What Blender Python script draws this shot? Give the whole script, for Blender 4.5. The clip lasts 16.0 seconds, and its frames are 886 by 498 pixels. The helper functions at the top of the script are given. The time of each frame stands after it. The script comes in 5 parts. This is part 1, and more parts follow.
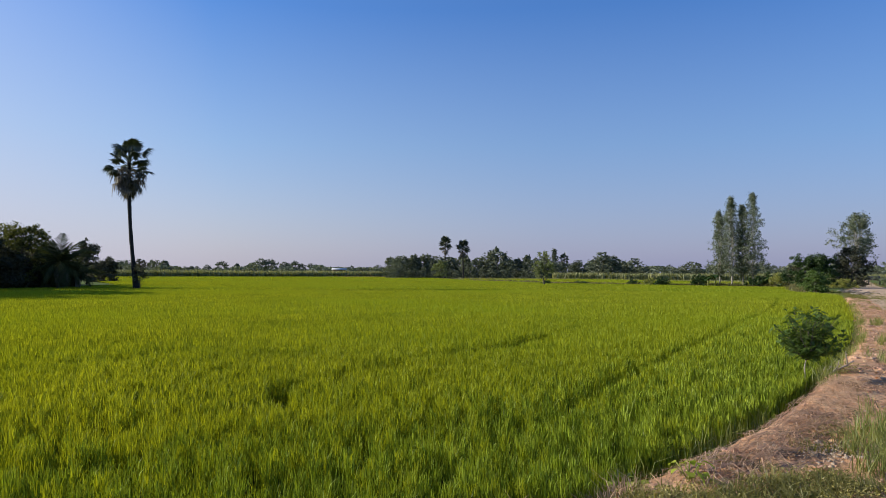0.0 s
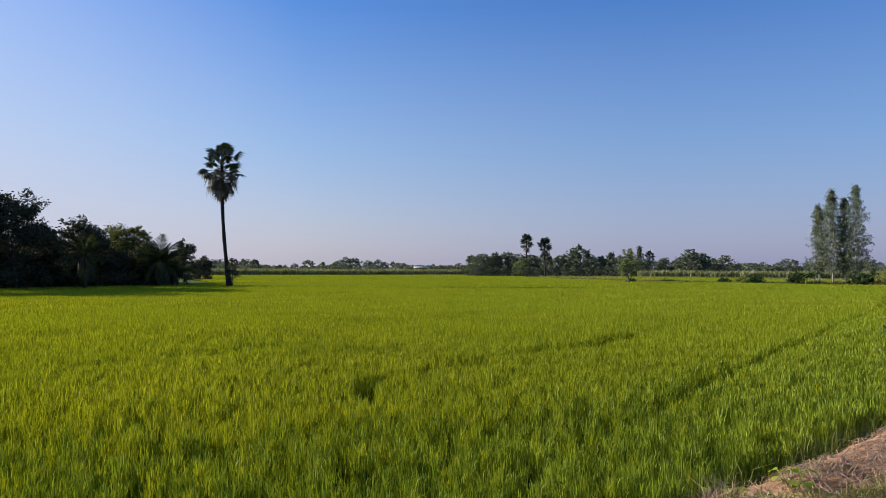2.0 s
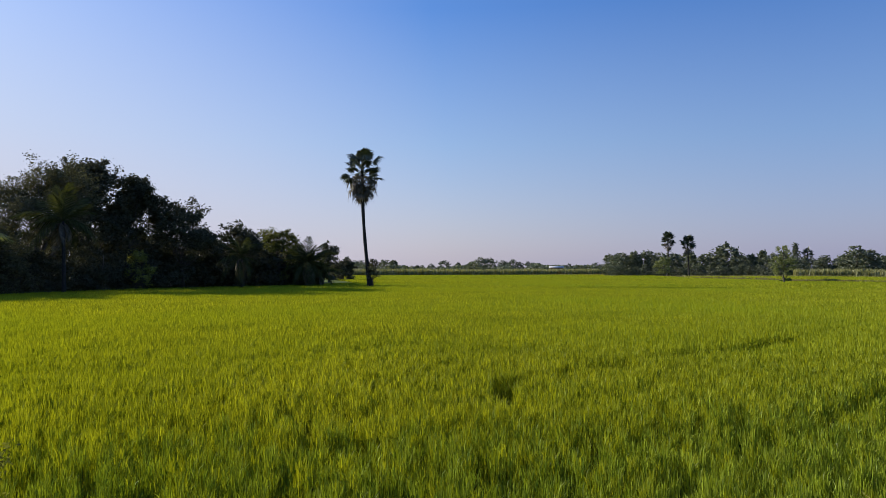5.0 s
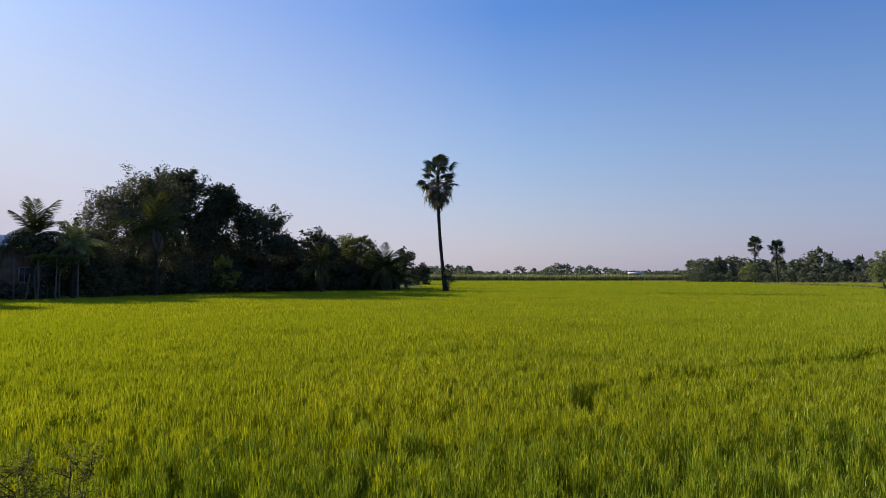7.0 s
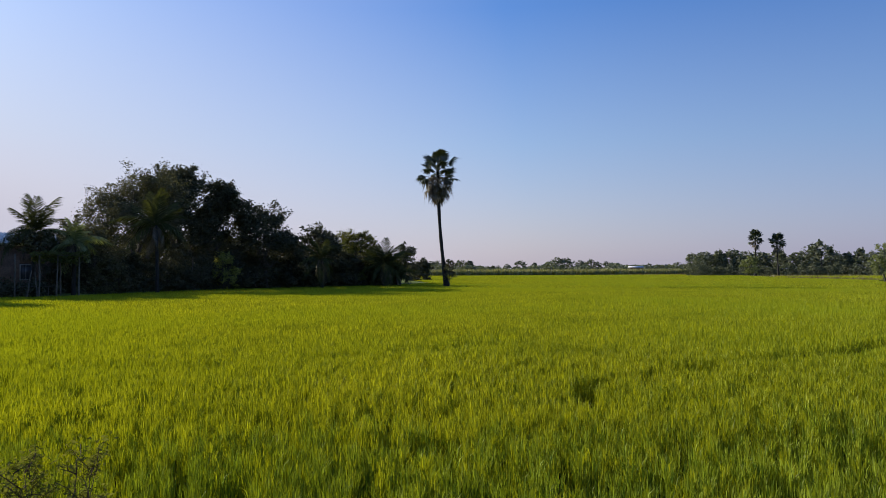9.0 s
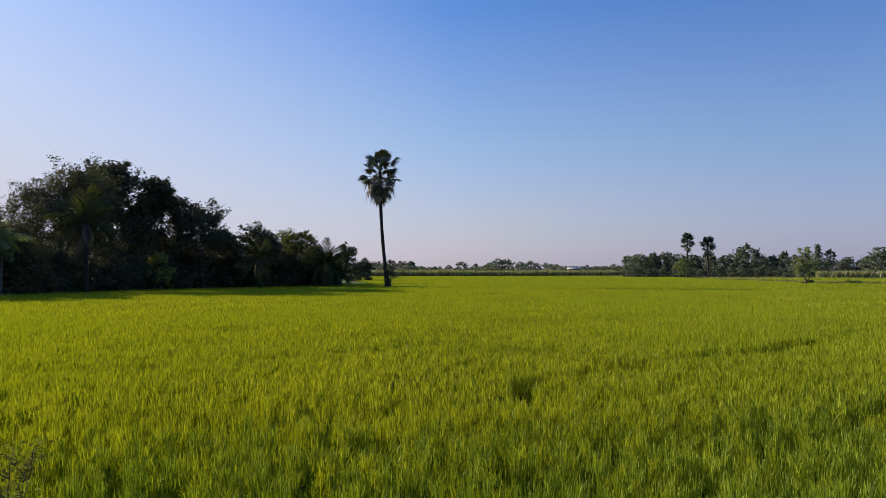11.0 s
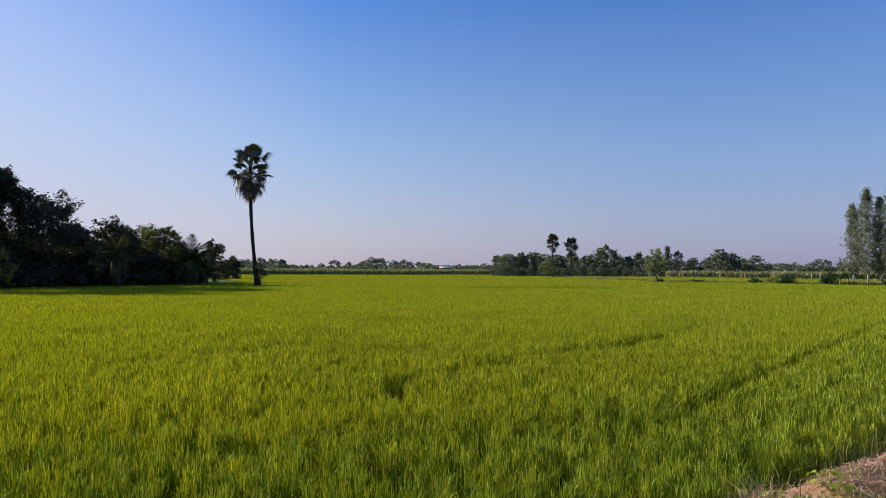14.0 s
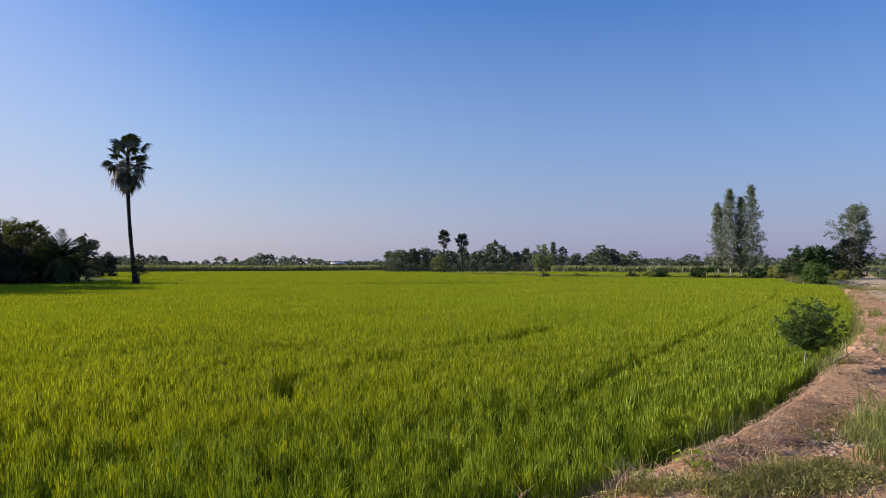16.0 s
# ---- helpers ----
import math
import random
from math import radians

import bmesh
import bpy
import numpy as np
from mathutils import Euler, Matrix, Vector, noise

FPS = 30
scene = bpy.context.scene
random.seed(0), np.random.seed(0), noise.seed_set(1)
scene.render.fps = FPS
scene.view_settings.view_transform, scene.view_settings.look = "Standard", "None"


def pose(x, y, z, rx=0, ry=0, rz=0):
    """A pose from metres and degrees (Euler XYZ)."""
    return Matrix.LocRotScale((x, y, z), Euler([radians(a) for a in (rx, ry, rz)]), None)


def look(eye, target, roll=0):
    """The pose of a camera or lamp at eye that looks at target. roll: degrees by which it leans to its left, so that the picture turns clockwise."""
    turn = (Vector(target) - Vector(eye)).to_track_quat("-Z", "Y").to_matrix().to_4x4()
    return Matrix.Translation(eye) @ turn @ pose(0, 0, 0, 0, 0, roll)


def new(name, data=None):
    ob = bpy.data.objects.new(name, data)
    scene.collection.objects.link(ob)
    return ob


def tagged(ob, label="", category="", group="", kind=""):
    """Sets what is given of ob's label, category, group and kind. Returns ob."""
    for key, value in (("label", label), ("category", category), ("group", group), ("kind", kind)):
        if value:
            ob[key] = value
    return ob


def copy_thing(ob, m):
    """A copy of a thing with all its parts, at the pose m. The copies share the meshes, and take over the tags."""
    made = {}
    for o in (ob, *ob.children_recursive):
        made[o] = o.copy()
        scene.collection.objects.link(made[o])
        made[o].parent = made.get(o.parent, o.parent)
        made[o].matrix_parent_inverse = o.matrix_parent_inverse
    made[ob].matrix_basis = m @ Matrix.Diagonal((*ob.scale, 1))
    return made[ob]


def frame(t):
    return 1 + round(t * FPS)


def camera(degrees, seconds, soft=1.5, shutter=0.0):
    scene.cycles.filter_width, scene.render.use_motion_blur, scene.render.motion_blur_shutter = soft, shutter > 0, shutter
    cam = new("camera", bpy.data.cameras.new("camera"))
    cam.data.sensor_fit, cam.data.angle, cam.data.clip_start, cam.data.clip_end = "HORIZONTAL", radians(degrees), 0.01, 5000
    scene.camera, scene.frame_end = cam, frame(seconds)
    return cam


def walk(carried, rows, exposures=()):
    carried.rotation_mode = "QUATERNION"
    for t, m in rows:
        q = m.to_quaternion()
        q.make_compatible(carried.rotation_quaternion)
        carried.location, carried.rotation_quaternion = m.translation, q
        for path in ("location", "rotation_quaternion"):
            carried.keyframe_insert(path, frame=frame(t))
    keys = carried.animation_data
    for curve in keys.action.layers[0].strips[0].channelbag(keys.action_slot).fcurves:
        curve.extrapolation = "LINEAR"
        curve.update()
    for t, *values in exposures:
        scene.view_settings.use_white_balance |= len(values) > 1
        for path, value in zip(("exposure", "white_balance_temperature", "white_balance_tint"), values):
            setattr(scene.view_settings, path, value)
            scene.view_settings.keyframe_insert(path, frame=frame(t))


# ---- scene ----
cam = camera(65.51, 16.0, soft=0.6)
# seconds, x, y, z, yaw, pitch, roll of a hand-held turn on the spot
ROWS = [
    (0.0, 0.000, -0.000, 1.600, -2.57, 2.00, -0.13),
    (0.5, -0.004, -0.033, 1.612, -1.06, 1.91, -0.19),
    (1.0, -0.008, -0.037, 1.612, 0.62, 1.83, -0.14),
    (1.5, -0.021, -0.010, 1.606, 2.41, 1.79, -0.10),
    (2.0, -0.031, 0.026, 1.597, 4.16, 1.83, -0.04),
    (2.5, -0.044, 0.060, 1.594, 5.92, 1.90, -0.00),
    (3.0, -0.053, 0.084, 1.589, 7.70, 1.93, 0.05),
    (3.5, -0.058, 0.099, 1.586, 9.52, 1.90, 0.09),
    (4.0, -0.063, 0.114, 1.582, 11.41, 1.81, 0.17),
    (4.5, -0.071, 0.132, 1.579, 13.36, 1.78, 0.19),
    (7.0, -0.133, 0.224, 1.563, 21.59, 2.32, 0.02),
    (7.5, -0.145, 0.241, 1.560, 22.26, 2.30, 0.04),
    (8.0, -0.146, 0.245, 1.556, 22.48, 2.19, 0.11),
    (8.5, -0.141, 0.230, 1.560, 22.26, 2.01, 0.25),
    (11.0, -0.098, 0.121, 1.576, 16.78, 1.94, 0.08),
    (11.5, -0.090, 0.096, 1.575, 15.37, 2.06, -0.02),
    (12.0, -0.084, 0.074, 1.573, 13.83, 2.11, -0.07),
    (12.5, -0.082, 0.061, 1.577, 12.16, 2.10, -0.06),
    (13.0, -0.079, 0.053, 1.582, 10.36, 2.02, -0.05),
    (13.5, -0.081, 0.039, 1.582, 8.41, 1.91, -0.15),
    (14.0, -0.077, 0.024, 1.584, 6.29, 1.83, -0.12),
    (14.5, -0.072, 0.005, 1.590, 3.94, 1.81, -0.07),
    (15.0, -0.072, -0.018, 1.595, 1.51, 1.82, -0.04),
    (15.5, -0.069, -0.038, 1.595, -0.78, 1.71, 0.07),
    (16.0, -0.061, -0.055, 1.596, -2.68, 1.47, 0.17),
]
walk(cam, [(t, pose(x, y, z, 90 + pitch, 0, yaw) @ pose(0, 0, 0, 0, 0, -roll)) for t, x, y, z, yaw, pitch, roll in ROWS], [(0.0, 0.55, 6530, 8), (4.0, 0.55, 6600, 10), (7.5, 0.55, 6850, 11), (11.5, 0.55, 6800, 11), (16.0, 0.55, 6600, 11)])

# ---- light ----
SUN_BEARING, SUN_HEIGHT = -81.0, 21.5
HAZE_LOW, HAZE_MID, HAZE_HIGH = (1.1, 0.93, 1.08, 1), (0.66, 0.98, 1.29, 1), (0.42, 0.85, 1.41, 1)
world = bpy.data.worlds.new("sky")
scene.world = world
world.use_nodes = True
wn, wl = world.node_tree.nodes, world.node_tree.links
sky = wn.new("ShaderNodeTexSky")
sky.sky_type, sky.sun_disc = "NISHITA", False
sky.sun_elevation, sky.sun_rotation = radians(SUN_HEIGHT), radians(SUN_BEARING)
sky.air_density, sky.dust_density, sky.ozone_density = 1.0, 1.25, 3.0
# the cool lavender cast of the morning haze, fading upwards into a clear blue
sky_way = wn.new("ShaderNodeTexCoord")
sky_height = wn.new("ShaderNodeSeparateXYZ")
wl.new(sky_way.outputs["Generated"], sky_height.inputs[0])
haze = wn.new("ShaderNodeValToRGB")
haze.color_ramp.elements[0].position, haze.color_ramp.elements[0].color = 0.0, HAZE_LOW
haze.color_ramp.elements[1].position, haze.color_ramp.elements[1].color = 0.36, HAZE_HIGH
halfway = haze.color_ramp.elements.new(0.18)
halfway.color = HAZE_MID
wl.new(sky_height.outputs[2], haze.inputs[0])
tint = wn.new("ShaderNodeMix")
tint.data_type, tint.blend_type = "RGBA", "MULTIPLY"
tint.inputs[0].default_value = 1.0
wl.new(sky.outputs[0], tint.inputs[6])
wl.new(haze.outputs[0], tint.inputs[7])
# the veil of pale ground haze that evens out the sky low down
veil = wn.new("ShaderNodeValToRGB")
veil.color_ramp.elements[0].position, veil.color_ramp.elements[0].color = 0.0, (0.64, 0.64, 0.64, 1)
veil.color_ramp.elements[1].position, veil.color_ramp.elements[1].color = 0.36, (0.07, 0.07, 0.07, 1)
middle = veil.color_ramp.elements.new(0.13)
middle.color = (0.4, 0.4, 0.4, 1)
wl.new(sky_height.outputs[2], veil.inputs[0])
air = wn.new("ShaderNodeMix")
air.data_type = "RGBA"
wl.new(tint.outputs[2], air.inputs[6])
# the haze is paler and warmer towards the sun, cooler away from it
sunward = wn.new("ShaderNodeVectorMath")
sunward.operation = "DOT_PRODUCT"
wl.new(sky_way.outputs["Generated"], sunward.inputs[0])
sunward.inputs[1].default_value = (math.sin(radians(SUN_BEARING)), math.cos(radians(SUN_BEARING)), 0)
spread_out = wn.new("ShaderNodeMapRange")
spread_out.inputs["From Min"].default_value, spread_out.inputs["From Max"].default_value = -0.5, 1.0
wl.new(sunward.outputs["Value"], spread_out.inputs["Value"])
cast = wn.new("ShaderNodeValToRGB")
cast.color_ramp.elements[0].position, cast.color_ramp.elements[0].color = 0.0, (0.37, 0.42, 0.77, 1)
cast.color_ramp.elements[1].position, cast.color_ramp.elements[1].color = 0.95, (0.735, 0.745, 0.92, 1)
between = cast.color_ramp.elements.new(0.62)
between.color = (0.665, 0.68, 0.9, 1)
sideways = cast.color_ramp.elements.new(0.3)
sideways.color = (0.45, 0.5, 0.83, 1)
wl.new(spread_out.outputs[0], cast.inputs[0])
glare = wn.new("ShaderNodeMapRange")
glare.inputs["From Min"].default_value, glare.inputs["From Max"].default_value, glare.inputs["To Max"].default_value = 0.6, 1.0, 0.6
wl.new(spread_out.outputs[0], glare.inputs["Value"])
depth = wn.new("ShaderNodeMath")
depth.operation, depth.use_clamp = "ADD", True
wl.new(veil.outputs[0], depth.inputs[0])
wl.new(glare.outputs[0], depth.inputs[1])
wl.new(depth.outputs[0], air.inputs[0])
bright = wn.new("ShaderNodeMix")
bright.data_type, bright.blend_type = "RGBA", "MULTIPLY"
bright.inputs[0].default_value, bright.inputs[7].default_value = 1.0, (6, 6, 6, 1)
wl.new(cast.outputs[0], bright.inputs[6])
wl.new(bright.outputs[2], air.inputs[7])
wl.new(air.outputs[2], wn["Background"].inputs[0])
wn["Background"].inputs[1].default_value = 0.09
sun_way = Vector((math.sin(radians(SUN_BEARING)) * math.cos(radians(SUN_HEIGHT)), math.cos(radians(SUN_BEARING)) * math.cos(radians(SUN_HEIGHT)), math.sin(radians(SUN_HEIGHT))))
sun = new("sun", bpy.data.lights.new("sun", "SUN"))
sun.data.energy, sun.data.angle, sun.data.color = 4.2, radians(0.6), (1.0, 0.93, 0.82)
sun.matrix_world = look(sun_way * 50, (0, 0, 0))


# ---- materials ----
def nodes(name):
    m = bpy.data.materials.new(name)
    m.use_nodes = True
    t = m.node_tree
    t.nodes.clear()
    out = t.nodes.new("ShaderNodeOutputMaterial")
    return m, t, out


def noise_colour(t, stops, scale, detail=4.0, coords="Object", rough=0.6):
    tc = t.nodes.new("ShaderNodeTexCoord")
    n = t.nodes.new("ShaderNodeTexNoise")
    n.inputs["Scale"].default_value, n.inputs["Detail"].default_value, n.inputs["Roughness"].default_value = scale, detail, rough
    t.links.new(tc.outputs[coords], n.inputs["Vector"])
    r = t.nodes.new("ShaderNodeValToRGB")
    while len(r.color_ramp.elements) < len(stops):
        r.color_ramp.elements.new(0.5)
    for e, (p, c) in zip(r.color_ramp.elements, stops):
        e.position, e.color = p, (*c, 1)
    t.links.new(n.outputs["Fac"], r.inputs[0])
    return r.outputs[0], n.outputs["Fac"]


def mixed(t, a, b, fac, kind="MIX"):
    m = t.nodes.new("ShaderNodeMix")
    m.data_type, m.blend_type = "RGBA", kind
    for sock, v in ((m.inputs[0], fac), (m.inputs[6], a), (m.inputs[7], b)):
        if hasattr(v, "is_output"):
            t.links.new(v, sock)
        else:
            sock.default_value = v if isinstance(v, float) else (*v, 1)
    return m.outputs[2]


def leaf_material(name, dark, light, through_light=0.4, scale=0.6, gloss=0.08, warm=1.25, patch=None, spread=(0.62, 1.3)):
    """Foliage: coarse patches of two greens, each leaf a little different, light passing through."""
    m, t, out = nodes(name)
    base, _ = noise_colour(t, [(0.3, dark), (0.7, light)], scale)
    geo = t.nodes.new("ShaderNodeNewGeometry")
    ramp = t.nodes.new("ShaderNodeValToRGB")
    ramp.color_ramp.elements[0].color, ramp.color_ramp.elements[1].color = (spread[0], spread[0] * 1.05, spread[0], 1), (spread[1], spread[1] * 0.97, spread[1] * 0.92, 1)
    t.links.new(geo.outputs["Random Per Island"], ramp.inputs[0])
    col = mixed(t, base, ramp.outputs[0], 1.0, "MULTIPLY")
    if patch:
        big, fac = noise_colour(t, [(0.4, (0, 0, 0)), (0.65, (1, 1, 1))], patch[0], 2.0)
        col = mixed(t, col, patch[1], big)
    d = t.nodes.new("ShaderNodeBsdfDiffuse")
    tr = t.nodes.new("ShaderNodeBsdfTranslucent")
    warmer = mixed(t, col, warm if isinstance(warm, tuple) else (warm, warm, 0.6), 1.0, "MULTIPLY")
    t.links.new(col, d.inputs[0])
    t.links.new(warmer, tr.inputs[0])
    mix = t.nodes.new("ShaderNodeMixShader")
    mix.inputs[0].default_value = through_light
    t.links.new(d.outputs[0], mix.inputs[1])
    t.links.new(tr.outputs[0], mix.inputs[2])
    g = t.nodes.new("ShaderNodeBsdfGlossy")
    g.inputs["Roughness"].default_value = 0.45
    g.inputs[0].default_value = (0.9, 0.95, 0.9, 1)
    fin = t.nodes.new("ShaderNodeMixShader")
    fin.inputs[0].default_value = gloss
    t.links.new(mix.outputs[0], fin.inputs[1])
    t.links.new(g.outputs[0], fin.inputs[2])
    t.links.new(fin.outputs[0], out.inputs[0])
    return m


def rough_material(name, stops, scale, fine_scale=0.0, roughness=0.9, bump=0.3, bump_scale=40.0, metal=0.0):
    """Soil, bark, plaster: two scales of colour and a fine relief."""
    m, t, out = nodes(name)
    col, _ = noise_colour(t, stops, scale)
    if fine_scale:
        fine, _ = noise_colour(t, [(0.3, (0.65, 0.65, 0.65)), (0.7, (1.3, 1.28, 1.25))], fine_scale)
        col = mixed(t, col, fine, 1.0, "MULTIPLY")
    p = t.nodes.new("ShaderNodeBsdfPrincipled")
    t.links.new(col, p.inputs["Base Color"])
    p.inputs["Roughness"].default_value, p.inputs["Metallic"].default_value = roughness, metal
    if bump:
        _, h = noise_colour(t, [(0, (0, 0, 0)), (1, (1, 1, 1))], bump_scale, 6.0)
        b = t.nodes.new("ShaderNodeBump")
        b.inputs["Strength"].default_value, b.inputs["Distance"].default_value = bump, 0.03
        t.links.new(h, b.inputs["Height"])
        t.links.new(b.outputs[0], p.inputs["Normal"])
    t.links.new(p.outputs[0], out.inputs[0])
    return m


RICE = leaf_material("rice_leaf", (0.214, 0.257, 0.021), (0.33, 0.36, 0.03), 0.33, 0.35, 0.006, (1.8, 1.6, 0.38), (0.05, (0.245, 0.293, 0.02)), (0.46, 1.32))
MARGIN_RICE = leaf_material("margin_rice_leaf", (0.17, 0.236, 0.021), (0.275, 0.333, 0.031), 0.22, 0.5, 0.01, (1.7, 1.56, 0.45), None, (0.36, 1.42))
CANOPY = leaf_material("rice_canopy_leaf", (0.165, 0.19, 0.012), (0.33, 0.352, 0.026), 0.34, 9.0, 0.0, (1.76, 1.48, 0.38), (0.05, (0.18, 0.26, 0.018)), (1.0, 1.0))
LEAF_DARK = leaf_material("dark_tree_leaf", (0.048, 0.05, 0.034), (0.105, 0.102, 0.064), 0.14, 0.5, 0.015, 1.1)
LEAF_OLIVE = leaf_material("olive_leaf", (0.068, 0.08, 0.028), (0.15, 0.152, 0.055), 0.35, 0.6, 0.01)
LEAF_DEEP = leaf_material("deep_green_leaf", (0.025, 0.055, 0.012), (0.05, 0.085, 0.02), 0.3, 0.6, 0.03)
LEAF_FINE = leaf_material("feathery_leaf", (0.07, 0.068, 0.042), (0.145, 0.136, 0.08), 0.2, 0.5, 0.02)
# yellow-green raised in brightness to carry the sun on the grove-edge shrub
LEAF_YELLOW_LIT = leaf_material("lit_yellow_green_leaf", (0.22, 0.235, 0.06), (0.4, 0.39, 0.12), 0.45, 0.7, 0.03)
LEAF_PALE = leaf_material("pale_green_leaf", (0.13, 0.155, 0.065), (0.25, 0.275, 0.125), 0.35, 0.5, 0.03)
LEAF_GREY = leaf_material("grey_green_leaf", (0.082, 0.102, 0.06), (0.185, 0.208, 0.13), 0.32, 0.4, 0.08)
LEAF_BUSH = leaf_material("bush_leaf", (0.065, 0.115, 0.026), (0.13, 0.19, 0.05), 0.35, 2.0, 0.02)
# distant foliage: the haze of the air is mixed into this pale grey-green
LEAF_FAR_HAZY = leaf_material("hazy_far_leaf", (0.098, 0.112, 0.08), (0.17, 0.188, 0.132), 0.2, 0.08, 0.02)
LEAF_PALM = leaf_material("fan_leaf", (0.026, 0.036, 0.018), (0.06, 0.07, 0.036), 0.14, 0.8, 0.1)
LEAF_COCO = leaf_material("coconut_leaf", (0.042, 0.05, 0.022), (0.075, 0.082, 0.034), 0.25, 0.8, 0.005)
LEAF_DRY = leaf_material("dry_leaf", (0.06, 0.047, 0.034), (0.17, 0.135, 0.1), 0.2, 0.8, 0.03, 1.1)
CANE = leaf_material("cane_leaf", (0.18, 0.188, 0.076), (0.35, 0.335, 0.15), 0.3, 0.12, 0.04)
GRASS = leaf_material("wild_grass_leaf", (0.15, 0.145, 0.035), (0.31, 0.275, 0.09), 0.4, 1.2, 0.03)
TALL_GRASS = leaf_material("coarse_grass_leaf", (0.17, 0.19, 0.05), (0.33, 0.335, 0.11), 0.4, 1.2, 0.02)
DYKE_GRASS = leaf_material("dyke_grass_leaf", (0.1, 0.1, 0.035), (0.26, 0.22, 0.09), 0.3, 0.3, 0.02)
# light yellow-green weed, brightened further so its colour includes the sun
WEED_LIT = leaf_material("lit_weed_leaf", (0.24, 0.31, 0.035), (0.42, 0.49, 0.07), 0.45, 6.0, 0.02)
DEAD_STALK = leaf_material("withered_stalk", (0.38, 0.225, 0.145), (0.66, 0.44, 0.29), 0.1, 3.0, 0.03, 1.0)
HERB = leaf_material("herb_leaf", (0.24, 0.215, 0.075), (0.44, 0.38, 0.145), 0.3, 3.0, 0.02)
STRAW = leaf_material("straw_stalk", (0.4, 0.22, 0.112), (0.7, 0.44, 0.25), 0.1, 3.0, 0.03, 1.0)
BARK = rough_material("bark", [(0.3, (0.035, 0.03, 0.026)), (0.7, (0.11, 0.095, 0.08))], 6.0, 30.0)
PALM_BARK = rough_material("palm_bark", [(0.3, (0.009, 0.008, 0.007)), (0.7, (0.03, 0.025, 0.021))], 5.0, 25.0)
PALE_BARK = rough_material("pale_bark", [(0.35, (0.3, 0.26, 0.2)), (0.65, (0.52, 0.47, 0.38))], 4.0, 20.0)
OLD_WOOD = rough_material("weathered_wood", [(0.3, (0.07, 0.06, 0.05)), (0.7, (0.17, 0.15, 0.12))], 10.0, 50.0)
DRY_WOOD = rough_material("dry_wood", [(0.3, (0.2, 0.16, 0.12)), (0.7, (0.42, 0.36, 0.3))], 12.0, 60.0)


def ground_material():
    """Wet muddy floor under the rice with the stand's shade in its colour, crumbly reddish soil on the bank, rough
    green beyond.
    """
    m, t, out = nodes("ground_earth")
    at = t.nodes.new("ShaderNodeAttribute")
    at.attribute_name = "zone"
    sep = t.nodes.new("ShaderNodeSeparateColor")
    t.links.new(at.outputs["Color"], sep.inputs[0])
    # near-black green: the shade deep between the plants is painted into the floor
    shaded_mud, _ = noise_colour(t, [(0.3, (0.008, 0.014, 0.003)), (0.7, (0.018, 0.024, 0.007))], 1.5)
    soil, _ = noise_colour(t, [(0.3, (0.32, 0.15, 0.072)), (0.48, (0.6, 0.335, 0.18)), (0.74, (0.8, 0.53, 0.33))], 1.1, 6.0)
    green, _ = noise_colour(t, [(0.3, (0.09, 0.13, 0.03)), (0.7, (0.17, 0.2, 0.06))], 0.06, 6.0)
    fine, h = noise_colour(t, [(0.3, (0.6, 0.6, 0.6)), (0.7, (1.32, 1.3, 1.27))], 16.0, 8.0)
    col = mixed(t, mixed(t, shaded_mud, soil, sep.outputs[0]), green, sep.outputs[1])
    col = mixed(t, col, fine, 1.0, "MULTIPLY")
    p = t.nodes.new("ShaderNodeBsdfPrincipled")
    p.inputs["Roughness"].default_value = 0.92
    p.inputs["Specular IOR Level"].default_value = 0.04
    t.links.new(col, p.inputs["Base Color"])
    b = t.nodes.new("ShaderNodeBump")
    b.inputs["Strength"].default_value, b.inputs["Distance"].default_value = 0.9, 0.03
    t.links.new(h, b.inputs["Height"])
    t.links.new(b.outputs[0], p.inputs["Normal"])
    t.links.new(p.outputs[0], out.inputs[0])
    return m


GROUND = ground_material()
# near-black stalk colour that stands in for shade on the bank
SHADE_DARK = rough_material("shade_dark", [(0.3, (0.025, 0.02, 0.018)), (0.7, (0.075, 0.06, 0.05))], 6.0, 30.0)
TWIG = rough_material("twig_bark", [(0.3, (0.045, 0.03, 0.018)), (0.7, (0.1, 0.072, 0.042))], 12.0, 60.0)
CLOD = rough_material("clod_soil", [(0.3, (0.42, 0.22, 0.14)), (0.7, (0.66, 0.41, 0.28))], 3.0, 30.0)
LEAF_WITHER = leaf_material("withered_leaf", (0.075, 0.09, 0.02), (0.21, 0.22, 0.055), 0.4, 14.0, 0.002)
STONE = rough_material("pebble_stone", [(0.3, (0.3, 0.22, 0.15)), (0.7, (0.52, 0.42, 0.32))], 9.0, 50.0)


# ---- mesh tools ----
def rng_of(seed):
    return np.random.default_rng(seed)


def tri_mesh(name, verts, tris, smooth=False):
    """A mesh from arrays of corners and triangles."""
    verts, tris = np.asarray(verts, np.float32).reshape(-1, 3), np.asarray(tris, np.int32).reshape(-1, 3)
    me = bpy.data.meshes.new(name)
    me.vertices.add(len(verts))
    me.vertices.foreach_set("co", verts.ravel())
    me.loops.add(tris.size)
    me.loops.foreach_set("vertex_index", tris.ravel())
    me.polygons.add(len(tris))
    me.polygons.foreach_set("loop_start", np.arange(0, tris.size, 3, dtype=np.int32))
    if smooth:
        me.polygons.foreach_set("use_smooth", np.ones(len(tris), bool))
    me.update(calc_edges=True)
    return me


def link(name, me, material, parent=None, label=""):
    if not me.materials:
        me.materials.append(material)
    ob = new(name, me)
    if parent:
        ob.parent = parent
    if label:
        ob["label"] = label
    return ob


